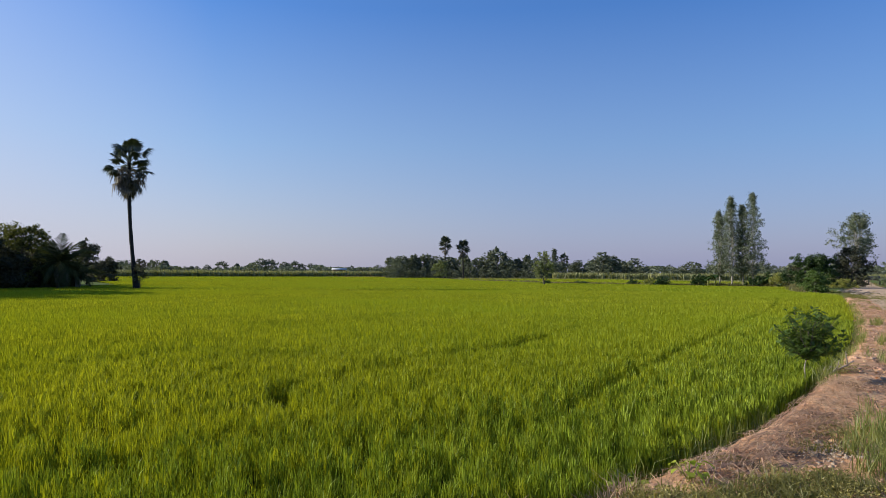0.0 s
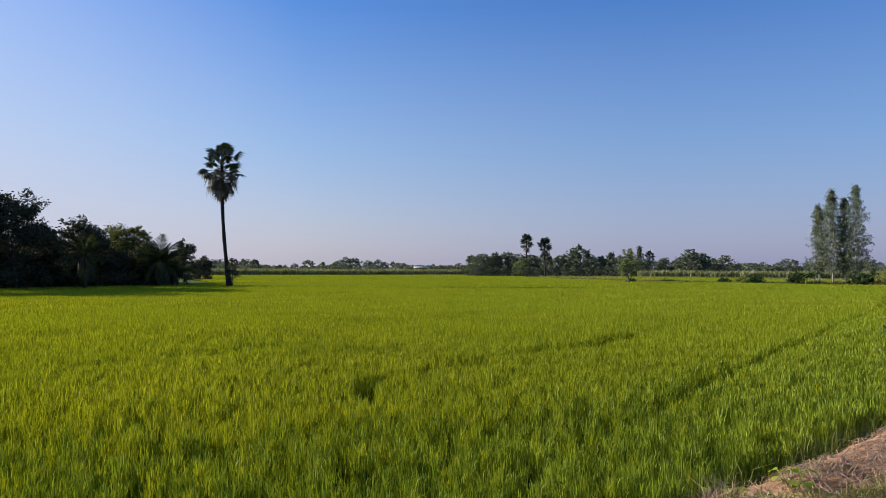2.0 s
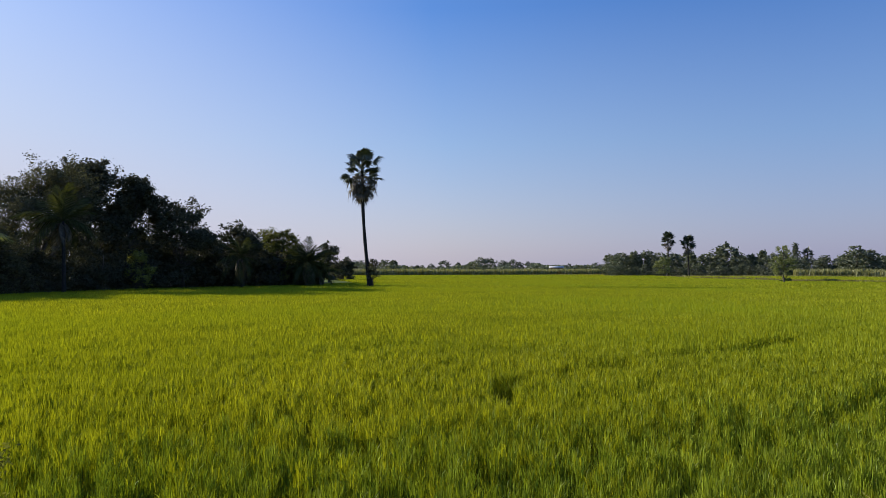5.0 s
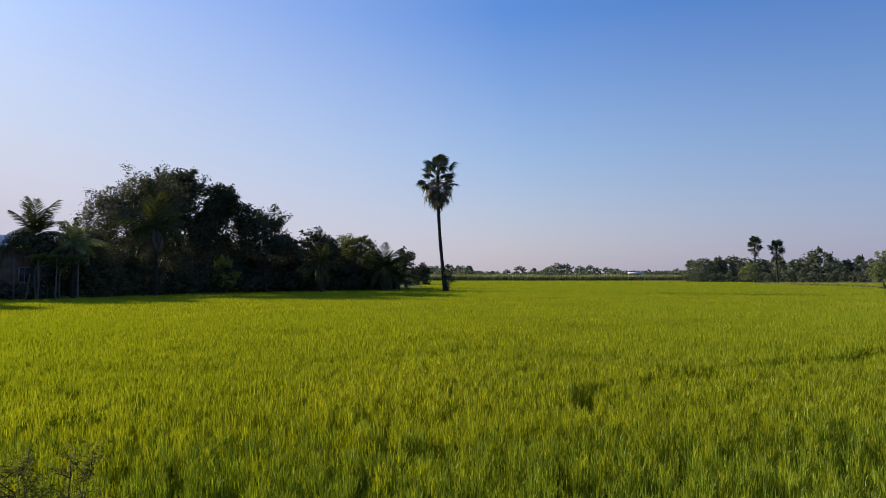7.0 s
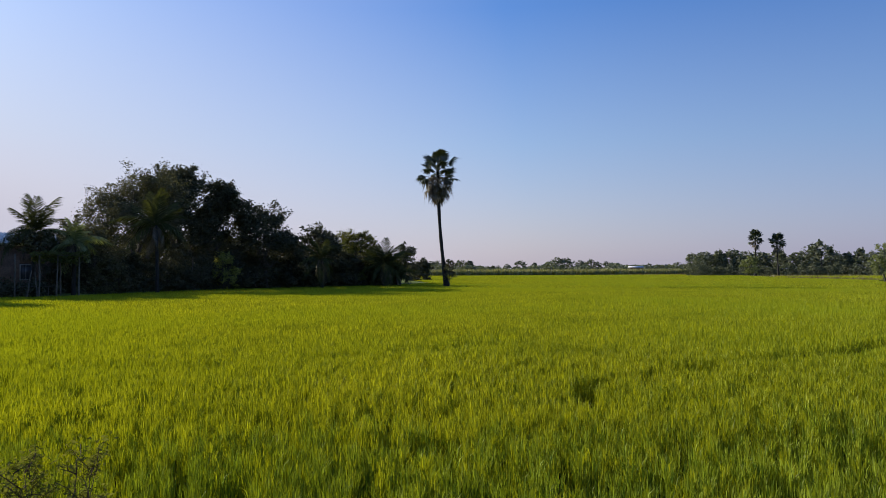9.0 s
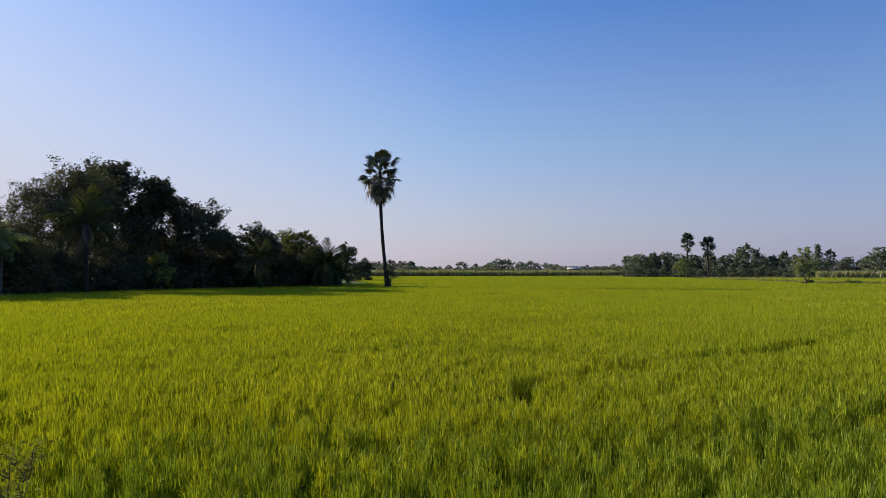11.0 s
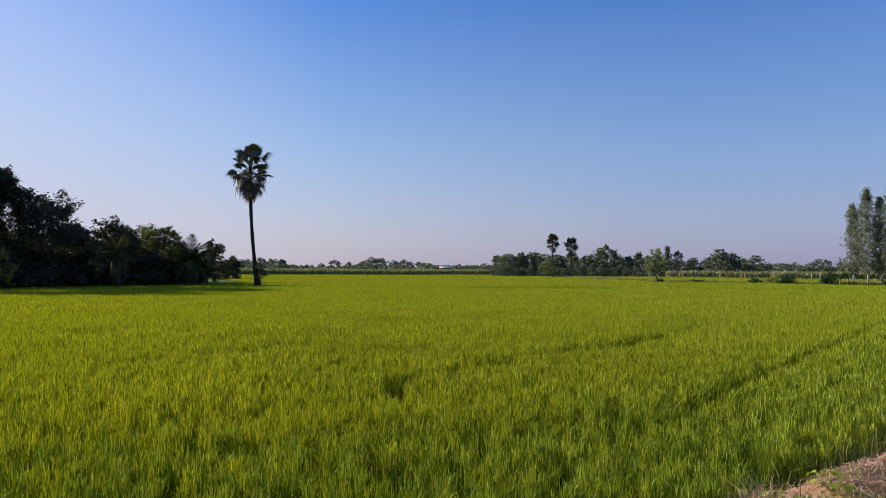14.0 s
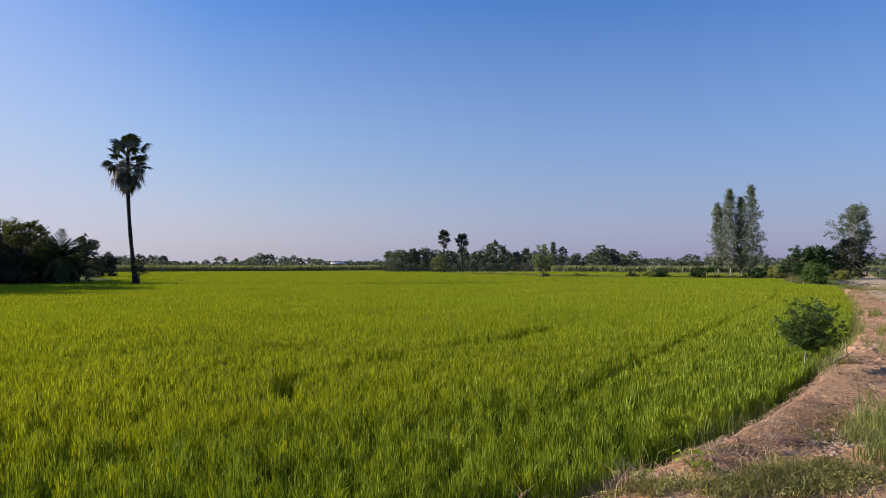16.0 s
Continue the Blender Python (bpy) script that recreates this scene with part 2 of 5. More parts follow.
def joined(chunks):
    vs, fs, n = [], [], 0
    for v, f in chunks:
        vs.append(np.asarray(v, float).reshape(-1, 3))
        fs.append(np.asarray(f, int).reshape(-1, 3) + n)
        n += len(vs[-1])
    return np.concatenate(vs), np.concatenate(fs)


def tube(points, radii, sides=7, cap=True):
    """A tapered limb along points."""
    P = np.asarray(points, float)
    T = np.gradient(P, axis=0)
    T /= np.linalg.norm(T, axis=1)[:, None] + 1e-9
    ref = np.where(np.abs(T[:, 2:3]) > 0.9, [[1.0, 0, 0]], [[0, 0, 1.0]])
    A = np.cross(T, ref)
    A /= np.linalg.norm(A, axis=1)[:, None] + 1e-9
    B = np.cross(T, A)
    for i in range(1, len(P)):  # keep the rings from twisting
        a = A[i - 1] - T[i] * (A[i - 1] @ T[i])
        A[i] = a / (np.linalg.norm(a) + 1e-9)
        B[i] = np.cross(T[i], A[i])
    ang = np.linspace(0, 2 * np.pi, sides, endpoint=False)
    ring = A[:, None] * np.cos(ang)[None, :, None] + B[:, None] * np.sin(ang)[None, :, None]
    V = (P[:, None] + ring * np.asarray(radii, float)[:, None, None]).reshape(-1, 3)
    F = []
    for i in range(len(P) - 1):
        for j in range(sides):
            a, b = i * sides + j, i * sides + (j + 1) % sides
            F += [(a, b, a + sides), (b, b + sides, a + sides)]
    if cap:
        V = np.vstack([V, P[-1], P[0]])
        k = (len(P) - 1) * sides
        F += [(k + j, k + (j + 1) % sides, len(V) - 2) for j in range(sides)]
        F += [((j + 1) % sides, j, len(V) - 1) for j in range(sides)]
    return V, np.array(F)


def wavy(a, b, n, amount, rng):
    """A slightly wandering line from a to b."""
    a, b = np.asarray(a, float), np.asarray(b, float)
    s = np.linspace(0, 1, n)[:, None]
    w = rng.normal(0, amount, (n, 3)) * np.sin(s * np.pi)
    return a + (b - a) * s + w


def leaves(centres, size, rng, droop=0.0, slim=0.45, flat=0.5):
    """Folded lance-shaped leaves, four corners each, at the given places."""
    n = len(centres)
    d = rng.normal(size=(n, 3))
    d[:, 2] = d[:, 2] * flat - droop
    d /= np.linalg.norm(d, axis=1)[:, None]
    s = rng.normal(size=(n, 3))
    s -= d * (s * d).sum(1)[:, None]
    s /= np.linalg.norm(s, axis=1)[:, None]
    up = np.cross(d, s)
    L = size * rng.uniform(0.6, 1.35, n)[:, None]
    a = centres - d * L * 0.5
    b = centres + d * L * 0.5
    c = centres + s * L * slim * 0.5 + up * L * 0.08 - d * L * 0.08
    e = centres - s * L * slim * 0.5 + up * L * 0.08 - d * L * 0.08
    V = np.stack([a, c, b, e], 1).reshape(-1, 3)
    k = np.arange(n)[:, None] * 4
    F = np.concatenate([k + [0, 1, 2], k + [0, 2, 3]], 1).reshape(-1, 3)
    return V, F


def spot(bearing, reach, z=0.0):
    """A place by compass: degrees clockwise from ahead, and metres from the viewpoint."""
    return Vector((math.sin(radians(bearing)) * reach, math.cos(radians(bearing)) * reach, z))


def rooted(name, place, label, category, group=""):
    ob = new(name)
    ob.empty_display_size = 0.3
    ob.location = place
    return tagged(ob, label, category, group)


# ---- the lie of the land ----
BANK_EDGE = np.array([(-30, -9), (-14, -2.6), (-7, 1.5), (-3, 3.2), (-0.5, 4.3), (1.18, 4.85), (1.72, 5.52), (2.43, 6.18), (2.89, 6.67), (3.58, 7.4), (4.16, 7.93), (4.84, 8.76), (6.08, 10.31), (10.1, 15.7), (14.5, 22.3), (18.0, 27.8), (23.8, 37.1), (29.8, 47.0), (33.0, 56.0), (45, 79), (90, 150)], float)
GROVE_FOOT = np.array([(-58, -4), (-47, 12), (-43, 24), (-40.5, 36.5), (-42, 46), (-42.5, 55), (-40, 61.5), (-35.5, 69), (-37, 90), (-70, 150)], float)  # where the paddy ends at the grove
ROAD_LINE = np.array([(-20, -60), (-1, -14), (4.4, -3.0), (9.6, 5.5), (15.5, 17.5), (23.2, 30.5), (34.0, 48.0), (62.5, 93.0), (150, 225)], float)
FIELD_LEVEL, YARD_RISE = -0.25, 0.4


def to_line(x, y, line):
    """Distance to a line of points, signed: positive on its left."""
    best = np.full(np.shape(x), 1e9)
    sign = np.ones(np.shape(x))
    for (ax, ay), (bx, by) in zip(line[:-1], line[1:]):
        dx, dy = bx - ax, by - ay
        s = np.clip(((x - ax) * dx + (y - ay) * dy) / (dx * dx + dy * dy), 0, 1)
        d = np.hypot(x - ax - s * dx, y - ay - s * dy)
        side = np.sign(dx * (y - ay) - dy * (x - ax))
        near = d < best
        best, sign = np.where(near, d, best), np.where(near, side, sign)
    return best * sign


LATTICE = np.random.default_rng(9).random((256, 256))


def value_noise(x, y, step, seed):
    u, v = x / step + seed * 17.3, y / step + seed * 31.7
    i, j = np.floor(u).astype(int), np.floor(v).astype(int)
    f, g = u - i, v - j
    f, g = f * f * (3 - 2 * f), g * g * (3 - 2 * g)
    a, b = LATTICE[i & 255, j & 255], LATTICE[(i + 1) & 255, j & 255]
    c, d = LATTICE[i & 255, (j + 1) & 255], LATTICE[(i + 1) & 255, (j + 1) & 255]
    return (a + (b - a) * f) * (1 - g) + (c + (d - c) * f) * g


def ripple(x, y, step, seed=0.0):
    """Irregular unevenness between about -1 and 1, three scales of it."""
    x, y = np.asarray(x, float), np.asarray(y, float)
    n = value_noise(x, y, step, seed) + 0.5 * value_noise(x, y, step / 2.1, seed + 1) + 0.25 * value_noise(x, y, step / 4.3, seed + 2)
    return (n / 1.75 - 0.5) * 2.6


def land(x, y):
    """Height of the ground: the low paddy, the earth bank, the track."""
    x, y = np.asarray(x, float), np.asarray(y, float)
    s = -to_line(x, y, BANK_EDGE)  # metres onto the bank
    bank = np.clip((s + 0.05 + 0.08 * ripple(x, y, 0.8, 7.0)) / 0.42, 0, 1)
    bank = bank * bank * (3 - 2 * bank)
    road = np.abs(to_line(x, y, ROAD_LINE))
    rough = np.clip((road - 1.2) / 1.0, 0, 1) * bank
    near = np.clip((140 - np.hypot(x, y)) / 60, 0, 1)
    lumps = (ripple(x, y, 1.1, 1.0) * 0.028 + ripple(x, y, 0.4, 2.0) * 0.028 + 0.06 * np.exp(-(np.maximum(s - 0.45, 0) / 1.2) ** 2) * (0.85 + 0.2 * ripple(x, y, 1.6, 4.0))) * rough * near
    yard = np.clip(to_line(x, y, GROVE_FOOT) / 2.0 + 0.2, 0, 1)  # the grove stands a little higher
    return FIELD_LEVEL * (1 - bank) + lumps + YARD_RISE * yard


def grid_faces(n, m):
    i, j = np.meshgrid(np.arange(n - 1), np.arange(m - 1), indexing="ij")
    a = (i * m + j).ravel()
    return np.concatenate([np.stack([a, a + 1, a + m], 1), np.stack([a + 1, a + m + 1, a + m], 1)])


# ground: one sheet out to the horizon, finest where the bank lies close
bearings = np.concatenate([np.arange(-180, -60, 6.0), np.arange(-60, 0, 1.2), np.arange(0, 40, 0.3), np.arange(40, 180.1, 5.0)])
reaches = np.concatenate([[0.0], np.geomspace(0.6, 30, 230), np.geomspace(31, 4500, 60)])
gb, gr = np.meshgrid(np.radians(bearings), reaches, indexing="ij")
gx, gy = np.sin(gb) * gr, np.cos(gb) * gr
gv = np.stack([gx, gy, land(gx, gy)], -1).reshape(-1, 3)
ground_mesh = tri_mesh("ground", gv, grid_faces(*gx.shape)[:, ::-1], True)
gs, gd = -to_line(gx, gy, BANK_EDGE).ravel(), np.abs(to_line(gx, gy, ROAD_LINE)).ravel()
away = np.clip((np.hypot(gx, gy).ravel() - 44) / 12, 0, 1)
worn = 9 - 6.6 * away + 1.2 * ripple(gx, gy, 3.0, 3.0).ravel()
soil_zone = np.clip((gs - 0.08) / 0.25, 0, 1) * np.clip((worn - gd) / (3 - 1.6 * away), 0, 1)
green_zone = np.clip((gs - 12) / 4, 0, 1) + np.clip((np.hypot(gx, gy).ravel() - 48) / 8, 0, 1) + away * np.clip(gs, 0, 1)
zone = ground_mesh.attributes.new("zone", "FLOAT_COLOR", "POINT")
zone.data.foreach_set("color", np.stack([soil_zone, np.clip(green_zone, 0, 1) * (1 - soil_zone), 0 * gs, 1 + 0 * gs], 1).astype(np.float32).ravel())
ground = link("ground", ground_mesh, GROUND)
tagged(ground, "reddish-brown crumbly earth bank and low paddy ground", "ground", kind="structure")


# ---- rice ----
FIELD = np.concatenate([BANK_EDGE[:18] + (0.03, -0.05), [(32.6, 55.0), (33.4, 59.0), (43.9, 77.7), (40.7, 80.6), (36.8, 84.3), (34.3, 91.0), (29.9, 96.7), (26.7, 100.0), (21.5, 103.5), (18.0, 125.0), (12.0, 150.0), (2.0, 276.0), (-230.0, 276.0), (-150.0, 150.0)], GROVE_FOOT[::-1]])
BACK_FIELD = np.array([(23, 108), (31, 101), (38, 91), (47, 83), (66, 112), (46, 186), (13, 186), (14, 150)], float)  # the plot beyond the dyke
# lines where the stand is thin and low, the near ones trodden tracks: line, half width, how low
TRACKS = [
    (np.array([(-1.46, 7.95), (-1.58, 8.4), (-1.7, 8.9), (-1.73, 9.3)]), 0.11, 1.0),
    (np.array([(-1.73, 9.25), (-1.58, 9.6), (-1.36, 9.85)]), 0.11, 0.9),
    (np.array([(-1.3, 9.9), (-0.9, 10.5), (-0.49, 11.08)]), 0.07, 0.3),
    (np.array([(-0.6, 10.85), (-0.42, 11.2)]), 0.17, 0.6),
    (np.array([(-0.49, 11.08), (-0.13, 11.95), (0.6, 12.95)]), 0.14, 0.55),
    (np.array([(0.5, 12.85), (0.85, 13.25)]), 0.3, 0.7),
    (np.array([(0.6, 12.95), (1.45, 13.9), (2.0, 14.6), (2.9, 15.9)]), 0.24, 1.0),
    (np.array([(1.35, 13.8), (1.8, 14.35)]), 0.38, 1.0),
    (np.array([(2.55, 15.4), (2.95, 16.0)]), 0.38, 1.0),
    (np.array([(2.86, 15.9), (4.22, 18.3), (6.5, 22.7)]), 0.1, 0.3),
    (np.array([(1.66, 7.75), (1.86, 8.1)]), 0.14, 0.85),
    (np.array([(1.82, 8.0), (2.45, 9.0), (3.16, 10.1)]), 0.12, 0.85),
    (np.array([(3.12, 10.0), (4.14, 11.65), (5.68, 13.95), (7.2, 16.3)]), 0.105, 0.6),
    (np.array([(7.2, 16.3), (9.05, 19.34), (16.4, 30.5), (22.5, 41.5)]), 0.14, 0.22),
    (np.array([(-6.5, 10.5), (-5.69, 11.58), (-5.05, 12.73), (-4.4, 13.3)]), 0.18, 0.42),
    (np.array([(-3.3, 6.6), (-2.8, 6.9)]), 0.16, 0.45),
    (np.array([(-9.0, 8.3), (-7.6, 9.2)]), 0.2, 0.35),
    # far line across the field, made by lowering the stand a little
    (np.array([(-2.0, 94.0), (14.0, 92.5)]), 0.6, 0.35),
]


def inside(x, y, poly):
    hit = np.zeros(x.shape, bool)
    for (ax, ay), (bx, by) in zip(poly, np.roll(poly, -1, 0)):
        c = ((ay > y) != (by > y)) & (x < (bx - ax) * (y - ay) / (by - ay + 1e-12) + ax)
        hit ^= c
    return hit


def stand_height(x, y):
    """How tall the rice stands: gentle waves, low along the tracks."""
    h = 1.0 + 0.05 * ripple(x, y, 2.3, 0.4) + 0.02 * ripple(x, y, 0.7, 1.4)
    for line, half, low in TRACKS:
        h = h - low * np.exp(-(to_line(x, y, line) / half) ** 4)
    h = h - 0.2 * np.clip(ripple(x, y, 0.5, 11.0) - 0.62, 0, 0.4) / 0.4  # chance thin spots
    return np.clip(h, 0.1, 1.3)


def wedge(n, near, far, rng, left=-60.0, right=36.0):
    b = np.radians(rng.uniform(left, right, n))
    r = np.sqrt(rng.uniform(near ** 2, far ** 2, n))
    x, y = np.sin(b) * r, np.cos(b) * r
    ok = inside(x, y, FIELD) | inside(x, y, BACK_FIELD)
    return x[ok], y[ok]


def blades(x, y, z, height, width, lean, rng, bend=0.35, aim=None):
    """Grass blades of three triangles: upright at the foot, bending over towards the tip."""
    n = len(x)
    a = rng.uniform(0, 2 * np.pi, n) if aim is None else aim
    dx, dy = np.cos(a), np.sin(a)
    t = rng.uniform(0, 2 * np.pi, n)
    wx, wy = np.cos(t) * width * 0.5, np.sin(t) * width * 0.5
    mid, tip = lean * 0.4, lean * (1 + bend)
    V = np.empty((n, 5, 3))
    V[:, 0] = np.stack([x - wx, y - wy, z], 1)
    V[:, 1] = np.stack([x + wx, y + wy, z], 1)
    mx, my, mz = x + dx * mid * height, y + dy * mid * height, z + height * 0.58
    V[:, 2] = np.stack([mx - wx * 0.9, my - wy * 0.9, mz], 1)
    V[:, 3] = np.stack([mx + wx * 0.9, my + wy * 0.9, mz], 1)
    V[:, 4] = np.stack([x + dx * tip * height, y + dy * tip * height, z + height * (1.0 - 0.25 * lean)], 1)
    k = np.arange(n)[:, None] * 5
    F = np.concatenate([k + [0, 1, 2], k + [1, 3, 2], k + [2, 3, 4]], 1).reshape(-1, 3)
    return V.reshape(-1, 3), F


def spikes(x, y, z, height, width, lean, rng):
    """Distant blades: one slim upright triangle each."""
    n = len(x)
    a, t = rng.uniform(0, 2 * np.pi, n), rng.uniform(0, 2 * np.pi, n)
    wx, wy = np.cos(t) * width * 0.5, np.sin(t) * width * 0.5
    V = np.stack([np.stack([x - wx, y - wy, z], 1), np.stack([x + wx, y + wy, z], 1), np.stack([x + np.cos(a) * lean * height, y + np.sin(a) * lean * height, z + height], 1)], 1)
    return V.reshape(-1, 3), np.arange(3 * n).reshape(-1, 3)


def rice_zone(near, far, hills, per_hill, spread, width, leaf, seed, distant=False, margin=None):
    """Hills of rice: leaf is the shortest and longest leaf that shows above the stand."""
    rng = rng_of(seed)
    area = math.radians(96) / 2 * (far ** 2 - near ** 2)
    x, y = wedge(int(area * hills), near, far, rng)
    keep = rng.uniform(size=len(x)) < np.clip(stand_height(x, y) * 1.6 - 0.35, 0.02, 1)
    x, y = x[keep], y[keep]
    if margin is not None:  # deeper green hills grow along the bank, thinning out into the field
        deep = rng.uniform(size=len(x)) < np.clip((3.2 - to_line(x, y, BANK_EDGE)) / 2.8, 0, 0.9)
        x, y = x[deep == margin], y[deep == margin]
    uneven = 0.085 if far < 9 else 0.032 if far < 15 else 0.028
    low_share = 0.45 if far < 9 else 0.1 if far < 15 else 0.06  # hills that lag behind their neighbours
    lag = np.where(rng.uniform(size=len(x)) < low_share, rng.uniform(0.6, 0.88, len(x)), 1.0)
    tall = rng.uniform(0.93, 1.05, len(x)) * (1 + 0.05 * ripple(x, y, 0.27, 5.0) + uneven * np.clip(rng.normal(size=len(x)), -2.2, 0.9)) * lag
    x, y, tall = np.repeat(x, per_hill), np.repeat(y, per_hill), np.repeat(tall, per_hill)
    n = len(x)
    ox, oy = rng.normal(0, spread, n), rng.normal(0, spread, n)
    aim = np.arctan2(oy, ox) + rng.normal(0, 0.7, n)  # blades fan outwards from their hill
    x, y = x + ox, y + oy
    level = rng.uniform(0.84, 1.03, n)
    if far < 27:  # the lower leaves that fill the stand
        level = np.where(rng.uniform(size=n) < (0.57 if far < 9 else 0.55 if far < 15 else 0.4), rng.uniform(0.4, 0.85, n), level)
    at_edge = to_line(x, y, BANK_EDGE) < 0.4 if far < 27 else np.zeros(n, bool)
    level = np.where(at_edge & (level < 0.84), level * 0.3 + 0.66, level)  # bare lower stems along the open edge
    tip = 0.45 * stand_height(x, y) * tall * level
    stem = rng.uniform(size=n) < np.where(at_edge, 0.2, 0.0 if far > 26 else 0.06 if distant else 0.16)  # some run the whole way up, the rest are leaves springing from the stems
    h = np.where(stem, tip, np.minimum(tip, rng.uniform(*leaf, n)))
    z = FIELD_LEVEL + tip - h
    width, lean = width * rng.uniform(0.6, 1.3, n), np.where(stem, 0.3, 1.0) * np.abs(rng.normal(0.07, 0.11, n) if distant else rng.normal(0.17, 0.16, n))
    return spikes(x, y, z, h, width * 1.3, lean, rng) if distant else blades(x, y, z, h, width, lean, rng, 0.5, aim)


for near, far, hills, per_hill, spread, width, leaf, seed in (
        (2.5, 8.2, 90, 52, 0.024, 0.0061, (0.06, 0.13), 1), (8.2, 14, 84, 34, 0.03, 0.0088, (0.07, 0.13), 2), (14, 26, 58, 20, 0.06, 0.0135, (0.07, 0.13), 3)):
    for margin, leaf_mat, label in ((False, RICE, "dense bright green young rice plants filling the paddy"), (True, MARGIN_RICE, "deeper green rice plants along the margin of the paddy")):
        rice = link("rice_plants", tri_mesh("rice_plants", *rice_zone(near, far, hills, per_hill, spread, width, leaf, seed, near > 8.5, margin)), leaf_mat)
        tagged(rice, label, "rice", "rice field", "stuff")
for near, far, hills, per_hill, spread, width, leaf, seed in ((26, 60, 54, 4, 0.12, 0.018, (0.1, 0.17), 4), (60, 130, 7.5, 4, 0.3, 0.042, (0.12, 0.18), 5), (130, 282, 1.2, 4, 0.6, 0.11, (0.12, 0.2), 6)):
    rice = link("rice_plants", tri_mesh("rice_plants", *rice_zone(near, far, hills, per_hill, spread, width, leaf, seed, True)), RICE)
    tagged(rice, "even yellow-green rice stand far across the paddy", "rice", "rice field", "stuff")

# closed canopy of the far stand, just under the leaf tips
cb, cr = np.meshgrid(np.radians(np.arange(-62, 38, 0.5)), np.geomspace(20, 278, 210), indexing="ij")
cx, cy = np.sin(cb) * cr, np.cos(cb) * cr
cz = FIELD_LEVEL + np.clip(0.2 + (cr - 20) / 20 * 0.12, 0.2, 0.32) * stand_height(cx, cy) + 0.02 * ripple(cx, cy, 5.0, 2.0)
cf = grid_faces(*cx.shape)[:, ::-1]
cin = inside(cx.ravel(), cy.ravel(), FIELD) | inside(cx.ravel(), cy.ravel(), BACK_FIELD)
cf = cf[cin[cf].all(1)]
canopy = link("rice_canopy", tri_mesh("rice_canopy", np.stack([cx, cy, cz], -1), cf, True), CANOPY)
tagged(canopy, "closed green leaf canopy of the far rice stand", "rice", "rice field", "stuff")


# ---- trees ----
def broad_tree(name, place, height, width, foot, leaf_mat, bark, seed, label, category="tree", group="", clusters=60, per=110, leaf=0.2, cluster=0.55, droop=0.1, slim=0.5, trunk=0.0, stems=1, shape="dome", hollow=0.3, limbs=0, lobes=0, ragged=0.12, peak=0.0):
    """Trunk, limbs and a crown of leafy sprays set round the limb ends. foot: height at which the crown begins; lobes: how many rounded masses make up the crown; peak: how far its top stands off the middle."""
    rng = rng_of(seed)
    ob = rooted(name, place, label, category, group)
    rx = width / 2 - cluster * 0.4
    trunk = trunk or height * 0.02
    wood, ends = [], []
    masses = []
    for k in range(lobes):
        a, r = k * 2.4 + seed, math.sqrt((k + 0.4) / lobes) * 0.68
        fall = 1 - 0.55 * r ** 2 * rng.uniform(0.5, 1.3)
        size = rx * rng.uniform(0.3, 0.5)
        masses.append((np.array([math.cos(a) * r * rx + peak * rx * (1 - r), math.sin(a) * r * rx, foot + (height - foot) * fall * (1.0 if k % 3 else 0.72) - size]), size))
    for k in range(clusters):
        u, a = rng.uniform(0, 1), rng.uniform(0, 2 * np.pi)
        if lobes and k % 5 > 1:
            c, size = masses[rng.integers(lobes)]
            v = rng.normal(size=3)
            v /= np.linalg.norm(v)
            v[2] = abs(v[2]) if rng.uniform() < 0.7 else v[2]
            far_out = rng.uniform(0.6, 1.0) if rng.uniform() > ragged else rng.uniform(1.0, 1.3)
            p = c + v * size * far_out
            p[2] = min(max(p[2], foot), height - cluster * 0.2)
            ends.append(p)
            continue
        if shape == "column":
            side = min(u / 0.12, 1) ** 0.5 * (1 - u) ** 0.5 * (0.9 + 0.2 * math.sin(u * 17 + seed))
        else:
            side = math.sqrt(max(0.0, 1 - (max(u - 0.35, 0) / 0.65) ** 2)) * (0.78 + 0.22 * min(u / 0.35, 1))
        lump = 1 + 0.2 * math.sin(3 * a + seed + u * 4) + 0.12 * math.sin(7 * u + seed * 2 + a)
        if rng.uniform() < ragged:
            lump *= rng.uniform(1.0, 1.22)
        r = rng.uniform(hollow, 1.0) ** 0.5 * side * lump
        tall = 0.85 if lobes else 1.0
        ends.append(np.array([math.cos(a) * rx * r, math.sin(a) * rx * r, foot + u * tall * (height - foot - cluster * 0.5)]))
    ends = np.array(ends)
    for s in range(stems):
        off = np.array([rng.uniform(-1, 1), rng.uniform(-1, 1), 0]) * (0 if stems == 1 else width * 0.16)
        top = np.array([off[0] * 1.6, off[1] * 1.6, foot + (height - foot) * 0.8])
        line = wavy(off, top, 8, trunk * 0.8, rng)
        wood.append(tube(line, np.linspace(trunk, trunk * 0.22, 8), 7))
        for e in ends[s::stems][:limbs or (26 if clusters > 60 else 12)]:
            at = np.clip((e[2] - foot * 0.5) / height * 0.7, 0.12, 0.85)
            start = line[int(at * 7)]
            path = wavy(start, e, 5, 0.08 * width / 4, rng)
            path[1:-1, 2] -= 0.04 * width
            wood.append(tube(path, np.linspace(trunk * (0.2 if shape == "column" else 0.35), trunk * 0.06, 5), 4, False))
    link("trunk", tri_mesh("trunk", *joined(wood), True), bark, ob)
    # each cluster is a spray of leaves along a twig that points out of the crown
    n = clusters * per
    out = ends - np.array([0, 0, foot + 0.35 * (height - foot)])
    out = out / (np.linalg.norm(out, axis=1)[:, None] + 1e-6) + rng.normal(0, 0.55, out.shape)
    out /= np.linalg.norm(out, axis=1)[:, None]
    c, d = np.repeat(ends, per, 0), np.repeat(out, per, 0)
